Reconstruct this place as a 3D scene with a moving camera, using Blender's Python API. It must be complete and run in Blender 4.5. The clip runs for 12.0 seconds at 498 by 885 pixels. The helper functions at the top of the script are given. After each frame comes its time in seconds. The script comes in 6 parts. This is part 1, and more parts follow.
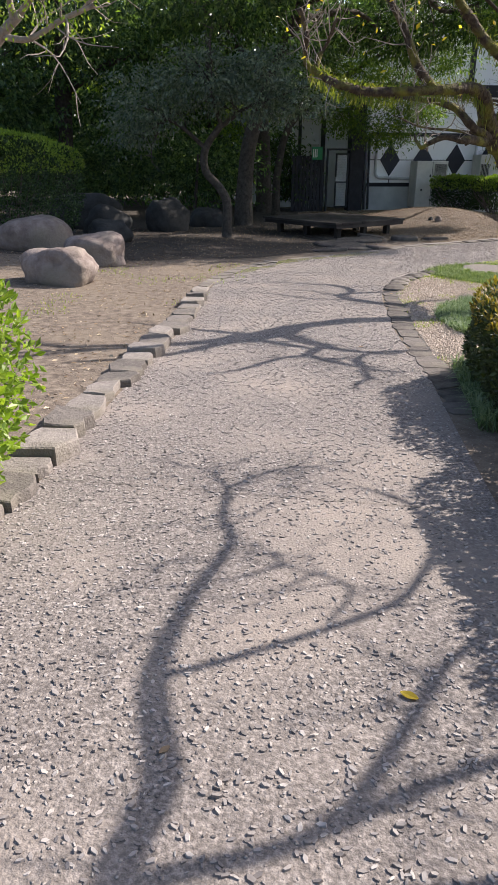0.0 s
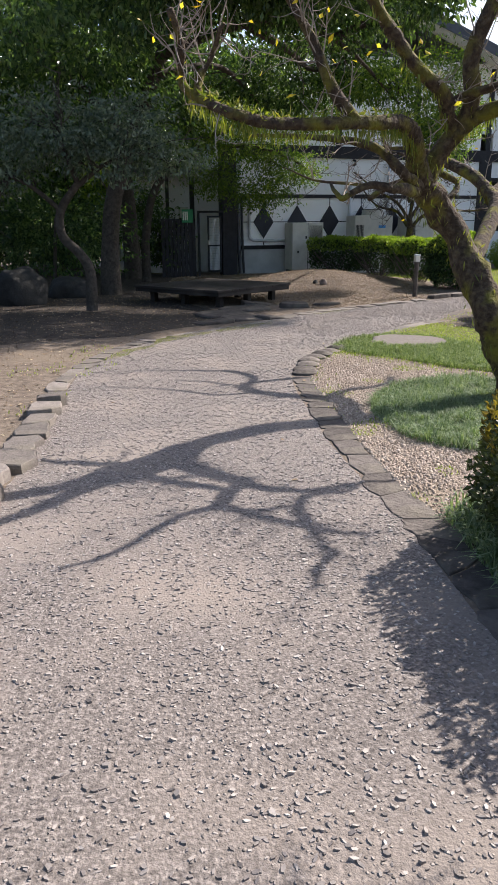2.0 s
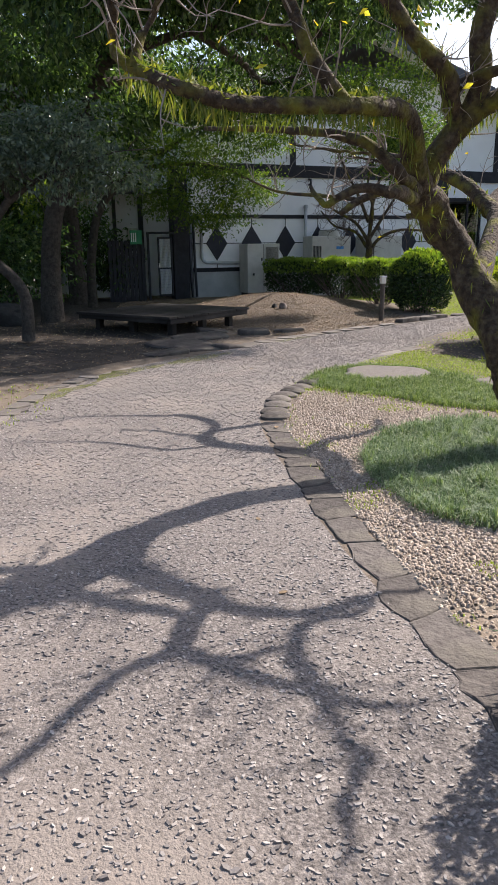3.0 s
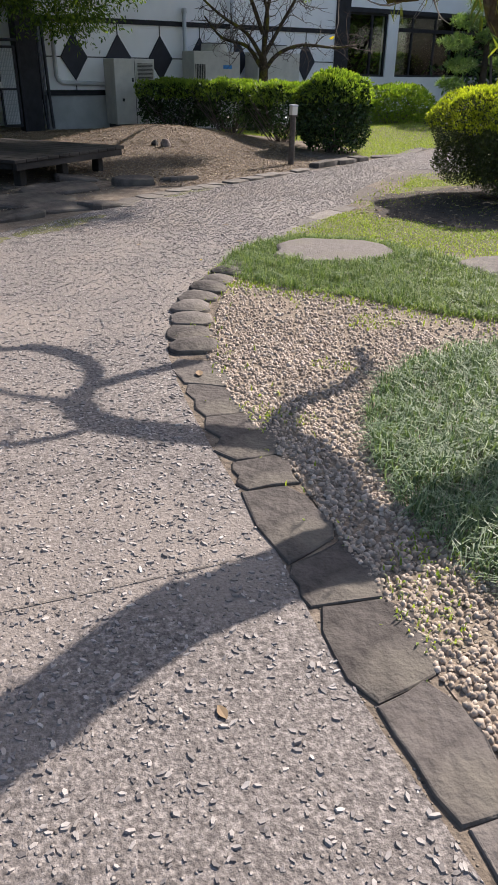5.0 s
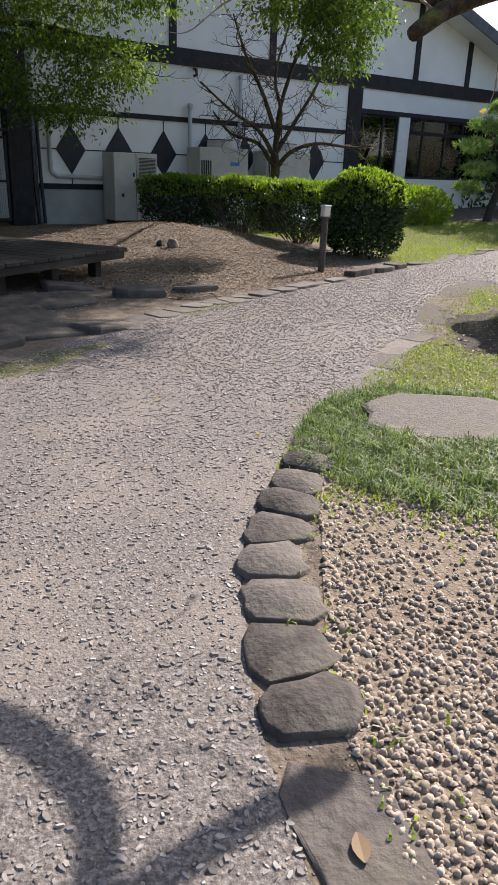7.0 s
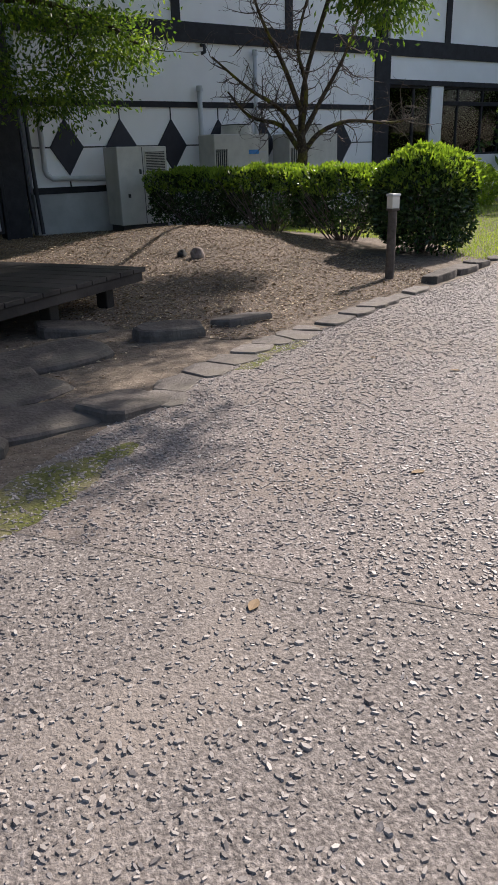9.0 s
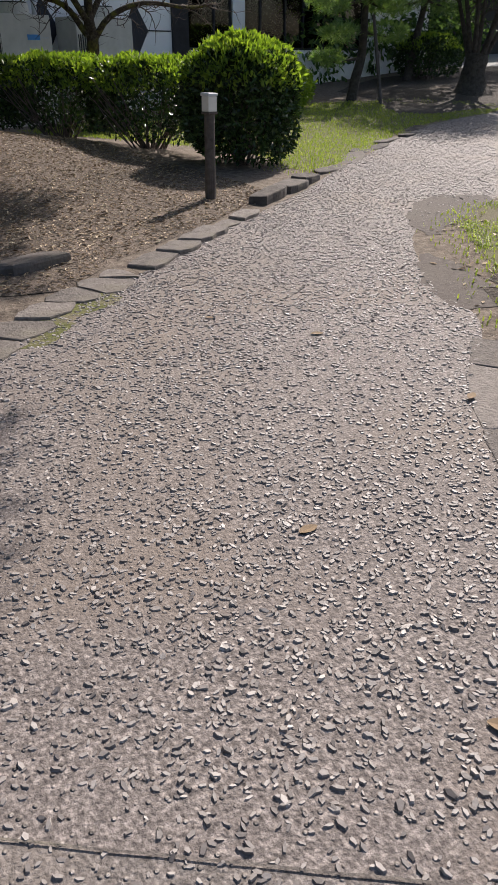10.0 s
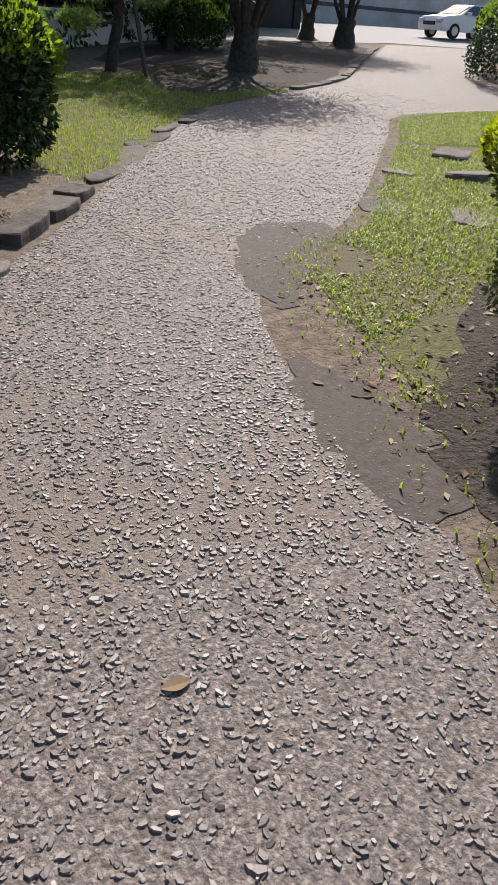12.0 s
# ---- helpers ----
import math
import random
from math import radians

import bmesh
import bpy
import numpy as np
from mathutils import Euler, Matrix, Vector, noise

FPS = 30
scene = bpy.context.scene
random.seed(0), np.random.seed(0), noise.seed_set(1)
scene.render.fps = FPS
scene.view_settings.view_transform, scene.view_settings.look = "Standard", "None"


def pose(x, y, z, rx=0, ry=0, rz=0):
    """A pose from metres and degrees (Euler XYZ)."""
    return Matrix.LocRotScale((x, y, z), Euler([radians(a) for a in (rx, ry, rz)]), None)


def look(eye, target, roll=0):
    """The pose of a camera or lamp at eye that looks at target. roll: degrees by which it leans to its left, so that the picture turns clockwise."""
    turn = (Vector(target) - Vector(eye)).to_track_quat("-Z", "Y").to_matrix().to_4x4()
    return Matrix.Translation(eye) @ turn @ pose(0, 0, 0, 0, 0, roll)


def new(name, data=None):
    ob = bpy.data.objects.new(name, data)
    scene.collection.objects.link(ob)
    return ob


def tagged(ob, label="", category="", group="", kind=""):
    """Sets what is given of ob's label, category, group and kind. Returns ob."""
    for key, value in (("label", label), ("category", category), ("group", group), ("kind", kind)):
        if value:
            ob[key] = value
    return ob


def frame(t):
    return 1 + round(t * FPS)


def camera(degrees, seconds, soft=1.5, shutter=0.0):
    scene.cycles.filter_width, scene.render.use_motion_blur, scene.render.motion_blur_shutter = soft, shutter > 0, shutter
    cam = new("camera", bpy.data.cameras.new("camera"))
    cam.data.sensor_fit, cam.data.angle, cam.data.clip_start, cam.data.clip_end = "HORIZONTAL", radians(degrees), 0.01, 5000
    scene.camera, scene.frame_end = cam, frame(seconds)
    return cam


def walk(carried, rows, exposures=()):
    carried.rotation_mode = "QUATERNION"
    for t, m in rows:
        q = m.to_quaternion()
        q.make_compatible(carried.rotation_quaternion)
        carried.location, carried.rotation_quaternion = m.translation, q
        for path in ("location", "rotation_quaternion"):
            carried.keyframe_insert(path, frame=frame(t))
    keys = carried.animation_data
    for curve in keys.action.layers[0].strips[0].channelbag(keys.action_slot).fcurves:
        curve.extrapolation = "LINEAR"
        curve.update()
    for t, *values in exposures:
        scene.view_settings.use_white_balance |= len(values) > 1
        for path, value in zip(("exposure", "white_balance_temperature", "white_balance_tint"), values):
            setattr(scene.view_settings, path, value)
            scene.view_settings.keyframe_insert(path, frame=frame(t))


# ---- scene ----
cam = camera(38.6, 12.0, soft=0.8)
PATH = [
    (0, (1.389, 0.494, 1.894), (1.18, 2.34, 1.152), 0.4),
    (0.5, (1.283, 1.108, 1.903), (1.187, 2.985, 1.22), -0.3),
    (1, (1.211, 1.768, 1.87), (1.2, 3.665, 1.236), -0.6),
    (1.5, (1.154, 2.424, 1.874), (1.218, 4.328, 1.265), -0.3),
    (2, (1.106, 3.135, 1.818), (1.224, 5.043, 1.23), -0.4),
    (2.5, (1.102, 3.87, 1.799), (1.276, 5.782, 1.239), -0.8),
    (3, (1.151, 4.673, 1.752), (1.395, 6.586, 1.221), -0.7),
    (3.2, (1.191, 4.977, 1.717), (1.467, 6.881, 1.171), -0.5),
    (4.8, (1.358, 7.312, 1.603), (1.813, 9.017, 0.662), 1.0),
    (5, (1.395, 7.629, 1.608), (1.93, 9.318, 0.68), 0.8),
    (5.5, (1.452, 8.407, 1.554), (2.144, 10.078, 0.702), 3.5),
    (6, (1.527, 9.074, 1.557), (2.21, 10.785, 0.78), 2.4),
    (6.5, (1.617, 9.734, 1.531), (2.23, 11.491, 0.8), 1.8),
    (7, (1.602, 10.365, 1.513), (2.208, 12.133, 0.8), 2.1),
    (7.2, (1.623, 10.594, 1.511), (2.217, 12.366, 0.798), 1.5),
    (8.8, (1.814, 12.702, 1.515), (2.336, 14.502, 0.816), -1.7),
    (9, (1.874, 12.972, 1.492), (2.435, 14.744, 0.754), -1.8),
    (9.5, (2.126, 13.622, 1.47), (2.857, 15.28, 0.623), -1.7),
    (10, (2.429, 14.292, 1.423), (3.384, 15.761, 0.459), -0.0),
    (10.3, (2.63, 14.666, 1.438), (3.684, 16.0, 0.386), 0.8),
    (10.5, (2.778, 14.876, 1.396), (3.884, 16.132, 0.3), 1.1),
    (11, (3.157, 15.417, 1.398), (4.43, 16.472, 0.272), 3.6),
    (11.3, (3.321, 15.771, 1.367), (4.728, 16.714, 0.303), 2.6),
    (11.5, (3.586, 15.942, 1.408), (5.037, 16.853, 0.376), 2.8),
    (12, (3.988, 16.495, 1.415), (5.364, 17.534, 0.403), 4.4),
]
EXPOSURES = [(0, 1.0, 6430, 13), (2.5, 0.92, 6430, 13), (5.5, 0.82, 6430, 13), (9, 0.69, 6430, 13), (11, 0.32, 6430, 13), (12, 0.38, 6430, 13)]
walk(cam, [(t, look(eye, target, roll)) for t, eye, target, roll in PATH], EXPOSURES)

# ---- world, sun, exposure ----
SUN = Vector((0.82, 0.57, 0.80)).normalized()
world = bpy.data.worlds.new("world")
scene.world = world
world.use_nodes = True
wn = world.node_tree.nodes
sky = wn.new("ShaderNodeTexSky")
sky.sky_type, sky.sun_disc = "NISHITA", False
sky.dust_density = 2.2
sky.sun_elevation = math.asin(SUN.z)
sky.sun_rotation = math.atan2(SUN.x, SUN.y)
world.node_tree.links.new(sky.outputs[0], wn["Background"].inputs[0])
wn["Background"].inputs[1].default_value = 0.115
sun = new("sun", bpy.data.lights.new("sun", "SUN"))
sun.data.energy, sun.data.angle, sun.data.color = 5.0, radians(0.5), (1.0, 0.92, 0.83)
sun.matrix_world = look(SUN * 60, (0, 0, 0))

# ---- helpers of this place ----
rng = np.random.default_rng(7)


def ramp(u, lo, hi):
    t = min(1.0, max(0.0, (u - lo) / (hi - lo)))
    return t * t * (3 - 2 * t)


def gz(x, y):
    """Height of the ground."""
    s = (x - 3.9) * 0.8 + (y - 16.5) * 0.6 - 14
    z = 0.0 if s < -3 else (s + 3) ** 2 / 12 * 0.055 if s < 3 else 0.055 * s
    z *= 1 - ramp(s, 30, 60)
    if s > 30:
        z = max(z, 1.2)
    z += 0.42 * math.exp(-((x - 4.7) / 2.3) ** 2 - ((y - 25.8) / 2.4) ** 2)
    z += 0.12 * math.exp(-((x - 12.5) / 2.0) ** 2 - ((y - 28.5) / 1.5) ** 2)
    z += 0.18 * math.exp(-((x - 19.5) / 2.2) ** 2 - ((y - 30.2) / 1.6) ** 2)
    z += 0.25 * math.exp(-((x + 7) / 3.0) ** 2 - ((y - 17.5) / 3.5) ** 2)
    d = max(0.0, 12 - max(y, 2.0))
    z += 0.0035 * d * d + 0.05 * min(6.0, max(0.0, 2 - y))
    return z


def spline(pts, n=6, closed=False):
    """Points of a smooth curve through pts."""
    p = [np.array(q, float) for q in pts]
    out, m = [], len(p)
    for i in range(m if closed else m - 1):
        if closed:
            a, b, c, d = p[i - 1], p[i], p[(i + 1) % m], p[(i + 2) % m]
        else:
            b, c = p[i], p[i + 1]
            a = p[i - 1] if i else 2 * b - c
            d = p[i + 2] if i + 2 < m else 2 * c - b
        for k in range(n):
            t = k / n
            out.append(0.5 * (2 * b + (c - a) * t + (2 * a - 5 * b + 4 * c - d) * t * t + (3 * b - a - 3 * c + d) * t ** 3))
    if not closed:
        out.append(p[-1])
    return np.array(out)


def inside(poly, x, y):
    """Which of the points lie in the polygon."""
    hit = np.zeros(len(x), bool)
    j = len(poly) - 1
    for i in range(len(poly)):
        xi, yi, xj, yj = poly[i][0], poly[i][1], poly[j][0], poly[j][1]
        if yi != yj:
            hit ^= ((yi > y) != (yj > y)) & (x < (xj - xi) * (y - yi) / (yj - yi) + xi)
        j = i
    return hit


def mesh_of(name, batches, mats, smooth=False):
    """One mesh from batches of (verts, faces, material index)."""
    me = bpy.data.meshes.new(name)
    vs, loops, starts, mi, off, at = [], [], [], [], 0, 0
    for v, f, m in batches:
        v, f = np.asarray(v, float), np.asarray(f, np.int64)
        if len(f) == 0:
            continue
        k = f.shape[1]
        vs.append(v)
        loops.append((f + off).ravel())
        starts.append(at + np.arange(len(f)) * k)
        mi.append(np.full(len(f), m))
        off += len(v)
        at += f.size
    v, l, s, m = np.concatenate(vs), np.concatenate(loops), np.concatenate(starts), np.concatenate(mi)
    me.vertices.add(len(v))
    me.vertices.foreach_set("co", v.ravel())
    me.loops.add(len(l))
    me.loops.foreach_set("vertex_index", l.astype(np.int32))
    me.polygons.add(len(s))
    me.polygons.foreach_set("loop_start", s.astype(np.int32))
    me.polygons.foreach_set("material_index", m.astype(np.int32))
    me.polygons.foreach_set("use_smooth", np.full(len(s), smooth))
    for x in mats:
        me.materials.append(x)
    me.update(calc_edges=True)
    me.validate()
    return me


def solid(name, batches, mats, parent=None, label="", smooth=False):
    """A mesh object from batches, a part where a parent is given."""
    ob = new(name, mesh_of(name, batches, mats if isinstance(mats, list) else [mats], smooth))
    ob.parent = parent
    if label:
        ob["label"] = label
    return ob


def part(name, bm, material, parent, label=""):
    """One mesh object of a bmesh, under a thing or a part."""
    me = bpy.data.meshes.new(name)
    bm.to_mesh(me)
    bm.free()
    me.materials.append(material)
    ob = new(name, me)
    ob.parent = parent
    if label:
        ob["label"] = label
    return ob


def thing(name, m=None, label="", category="", group="", kind=""):
    ob = new(name)
    ob.empty_display_size = 0.1
    if m is not None:
        ob.matrix_basis = m
    return tagged(ob, label, category, group, kind)


def box_bm(lo, hi, bevel=0.0, bm=None):
    bm = bm or bmesh.new()
    r = bmesh.ops.create_cube(bm, size=1)["verts"]
    for v in r:
        v.co = Vector([(lo[i] + hi[i]) / 2 + v.co[i] * (hi[i] - lo[i]) for i in range(3)])
    if bevel:
        es = list({e for v in r for e in v.link_edges})
        bmesh.ops.bevel(bm, geom=es, offset=bevel, segments=1, affect="EDGES")
    return bm


def tube(pts, radii, seg=7, smooth=4, cap=True):
    """A tapered tube along a smooth line, as verts and quads."""
    p = np.array(pts, float)
    r = np.interp(np.linspace(0, len(p) - 1, (len(p) - 1) * smooth + 1), np.arange(len(p)), radii) if smooth > 1 else np.array(radii, float)
    c = spline(p, smooth) if smooth > 1 else p
    t = np.gradient(c, axis=0)
    t /= np.linalg.norm(t, axis=1)[:, None] + 1e-9
    a = np.cross(t, np.where(np.abs(t[:, 2:3]) > 0.9, [[1.0, 0, 0]], [[0, 0, 1.0]]))
    a /= np.linalg.norm(a, axis=1)[:, None] + 1e-9
    for i in range(1, len(a)):
        q = a[i - 1] - t[i] * (a[i - 1] @ t[i])
        a[i] = q / (np.linalg.norm(q) + 1e-9)
    b = np.cross(t, a)
    w = np.arange(seg) * 2 * np.pi / seg
    v = c[:, None, :] + r[:, None, None] * (np.cos(w)[None, :, None] * a[:, None, :] + np.sin(w)[None, :, None] * b[:, None, :])
    n = len(c)
    i, j = np.meshgrid(np.arange(n - 1), np.arange(seg), indexing="ij")
    k = (j + 1) % seg
    f = np.stack([i * seg + j, i * seg + k, (i + 1) * seg + k, (i + 1) * seg + j], -1).reshape(-1, 4)
    v = v.reshape(-1, 3)
    if cap and seg % 2 == 0:
        ends = []
        for e in (0, (n - 1) * seg):
            for q in range(seg // 2 - 1):
                ends.append([e + q, e + q + 1, e + seg - 2 - q, e + seg - 1 - q])
        f = np.concatenate([f, np.array(ends)])
    return v, f


def join(list_vf):
    """Batches of one face size joined into one."""
    vs, fs, off = [], [], 0
    for v, f in list_vf:
        vs.append(v)
        fs.append(np.asarray(f) + off)
        off += len(v)
    return np.concatenate(vs), np.concatenate(fs)


def unit(v):
    return v / (np.linalg.norm(v, axis=-1, keepdims=True) + 1e-9)


def leaves(p, out, length, width, r=rng, droop=0.0, spread=1.0):
    """Lance-shaped leaves of two faces, folded at the midrib, at points p."""
    n = len(p)
    a = unit(out + spread * r.normal(size=(n, 3)) + [0, 0, -droop])
    s = unit(np.cross(a, r.normal(size=(n, 3))))
    u = np.cross(s, a)
    l = length * r.uniform(0.65, 1.25, (n, 1))
    w = width * r.uniform(0.7, 1.2, (n, 1))
    v = np.stack([p, p + a * l * 0.5 + s * w * 0.5 + u * w * 0.18, p + a * l, p + a * l * 0.5 - s * w * 0.5 + u * w * 0.18], 1).reshape(-1, 3)
    b = np.arange(n)[:, None] * 4
    return v, np.concatenate([b + [0, 1, 2], b + [0, 2, 3]])


def blades(p, length, width, lean, r=rng, segs=2):
    """Bent grass blades."""
    n = len(p)
    d = r.uniform(0, 2 * np.pi, n)
    h = np.stack([np.cos(d), np.sin(d), np.zeros(n)], 1)
    s = np.stack([-np.sin(d), np.cos(d), np.zeros(n)], 1)
    l = length * r.uniform(0.5, 1.2, (n, 1))
    k = lean * r.uniform(0.2, 1.3, (n, 1))
    w = width * r.uniform(0.7, 1.2, (n, 1))
    q1 = p + h * l * k * 0.35 + np.array([0, 0, 1.0]) * l * 0.62
    q2 = p + h * l * k + np.array([0, 0, 1.0]) * l * np.clip(1 - 0.45 * k, 0.2, 1)
    v = np.stack([p - s * w / 2, p + s * w / 2, q1 + s * w * 0.4, q1 - s * w * 0.4, q2], 1).reshape(-1, 3)
    b = np.arange(n)[:, None] * 5
    return v, np.concatenate([b + [0, 1, 2], b + [0, 2, 3], b + [3, 2, 4]])


def pebbles(p, size, flat, r=rng, tip=0.1, slim=(0.35, 0.75), rings=((1.0, -0.5), (0.8, 0.75))):
    """Half-sunk pebbles of five sides each."""
    n = len(p)
    w = np.arange(5) * np.pi * 0.4
    d = r.uniform(0, np.pi, n)
    e = np.stack([np.cos(d), np.sin(d)], 1)
    g = np.stack([-np.sin(d), np.cos(d)], 1)
    l = size * r.uniform(0.5, 1.0, n) * np.where(r.random(n) < 0.12, 1.3, 1.0)
    m = l * r.uniform(*slim, n)
    h = l * flat * r.uniform(0.5, 1.3, n)
    k = 1 + 0.1 * r.normal(size=(n, 5))
    rows = []
    for rad, up in rings:
        xy = p[:, None, :2] + (rad * k)[..., None] * (np.cos(w)[None, :, None] * (e * l[:, None])[:, None, :] + np.sin(w)[None, :, None] * (g * m[:, None])[:, None, :]) * 0.5
        rows.append(np.concatenate([xy, (p[:, 2] + h * up)[:, None, None].repeat(5, 1)], 2))
    v = np.concatenate(rows, 1)
    tilt = r.normal(size=(2, n, 1)) * tip
    v[:, :, 2] += (v[:, :, 0] - p[:, None, 0]) * tilt[0] + (v[:, :, 1] - p[:, None, 1]) * tilt[1]
    q = 5 * len(rings)
    b = np.arange(n)[:, None] * q
    tri = [b + q - 5 + [0, j, j + 1] for j in (1, 2, 3)]
    for a in range(0, q - 5, 5):
        for j in range(5):
            f = b + [a + j, a + (j + 1) % 5, a + 5 + (j + 1) % 5, a + 5 + j]
            tri += [f[:, [0, 1, 2]], f[:, [0, 2, 3]]]
    return v.reshape(-1, 3), np.concatenate(tri)


def scatter(poly, density, r=rng, z=0.0):
    """Random points in a polygon on the ground."""
    q = np.array(poly)[:, :2]
    lo, hi = q.min(0), q.max(0)
    n = int((hi - lo).prod() * density)
    xy = r.uniform(lo, hi, (n, 2))
    xy = xy[inside(q, xy[:, 0], xy[:, 1])]
    return np.array([(x, y, gz(x, y) + z) for x, y in xy]).reshape(-1, 3)


def patch(name, poly, step, dz, material, kind="structure", rough=0.0):
    """A sheet that follows the ground inside a polygon."""
    from mathutils import geometry
    q = np.array(poly)[:, :2]
    lo, hi = q.min(0), q.max(0)
    gx, gy = np.meshgrid(np.arange(lo[0], hi[0], step), np.arange(lo[1], hi[1], step))
    xy = np.stack([gx.ravel(), gy.ravel()], 1) + rng.uniform(-0.2, 0.2, (gx.size, 2)) * step
    xy = xy[inside(q, xy[:, 0], xy[:, 1])]
    pts = [Vector(a) for a in q] + [Vector(a) for a in xy]
    n = len(q)
    vs, _, fs, _, _, _ = geometry.delaunay_2d_cdt(pts, [], [list(range(n))], 1, 1e-4)
    v = [(a.x, a.y, gz(a.x, a.y) + dz + rough * noise.noise((a.x * 1.3, a.y * 1.3, 0))) for a in vs]
    tri = []
    for f in fs:
        a, b, c = (np.array(v[i]) for i in f[:3])
        n = np.cross(b - a, c - a)
        if len(f) == 3 and np.linalg.norm(n) > 1e-7:
            tri.append(f if n[2] > 0 else f[::-1])
    return tagged(solid(name, [(v, tri, 0)], material, smooth=True), kind=kind)


def stone_bm(r, sx, sy, h, corners=12, rnd=0.05, sink=0.06):
    """A flat, roughly cut stone with worn edges, lying on z = 0."""
    bm = bmesh.new()
    rings = []
    w0 = r.uniform(0, 6.28)
    out = []
    for k in range(corners):
        w = w0 + 2 * math.pi * k / corners
        c, s = math.cos(w), math.sin(w)
        f = (abs(c) ** 5 + abs(s) ** 5) ** -0.2 * (1 + r.normal() * rnd)
        out.append((c * f * sx / 2, s * f * sy / 2))
    tx, ty = r.normal() * 0.05, r.normal() * 0.05
    for sc, z in ((1.0, -sink), (1.02, h * 0.5), (0.97, h * 0.88), (0.88, h)):
        rings.append([bm.verts.new((x * sc, y * sc, z + (x * tx + y * ty if z > 0 else 0))) for x, y in out])
    for a, b in zip(rings, rings[1:]):
        for k in range(corners):
            bm.faces.new((a[k], a[(k + 1) % corners], b[(k + 1) % corners], b[k]))
    mid = bm.verts.new((0, 0, h * (1 + 0.04 * r.normal())))
    for k in range(corners):
        bm.faces.new((rings[-1][k], rings[-1][(k + 1) % corners], mid))
    return bm


def boulder_bm(r, sx, sy, sz, sub=4, seed=0.0, rough=0.16):
    """A rounded field stone, resting a little sunk into the ground."""
    bm = bmesh.new()
    bmesh.ops.create_icosphere(bm, subdivisions=sub, radius=1)
    for v in bm.verts:
        d = v.co.normalized()
        k = 1 + rough * noise.noise(d * 1.3 + Vector((seed, 2, 5))) * 1.6 + 0.05 * noise.noise(d * 4 + Vector((seed, 0, 0))) + 0.015 * noise.noise(d * 13)
        c = Vector((math.copysign(abs(d.x) ** 0.8, d.x), math.copysign(abs(d.y) ** 0.8, d.y), math.copysign(abs(d.z) ** 0.85, d.z)))
        v.co = Vector((c.x * sx * k / 2, c.y * sy * k / 2, sz * 0.36 + c.z * sz * 0.62 * k))
    for f in bm.faces:
        f.smooth = True
    return bm


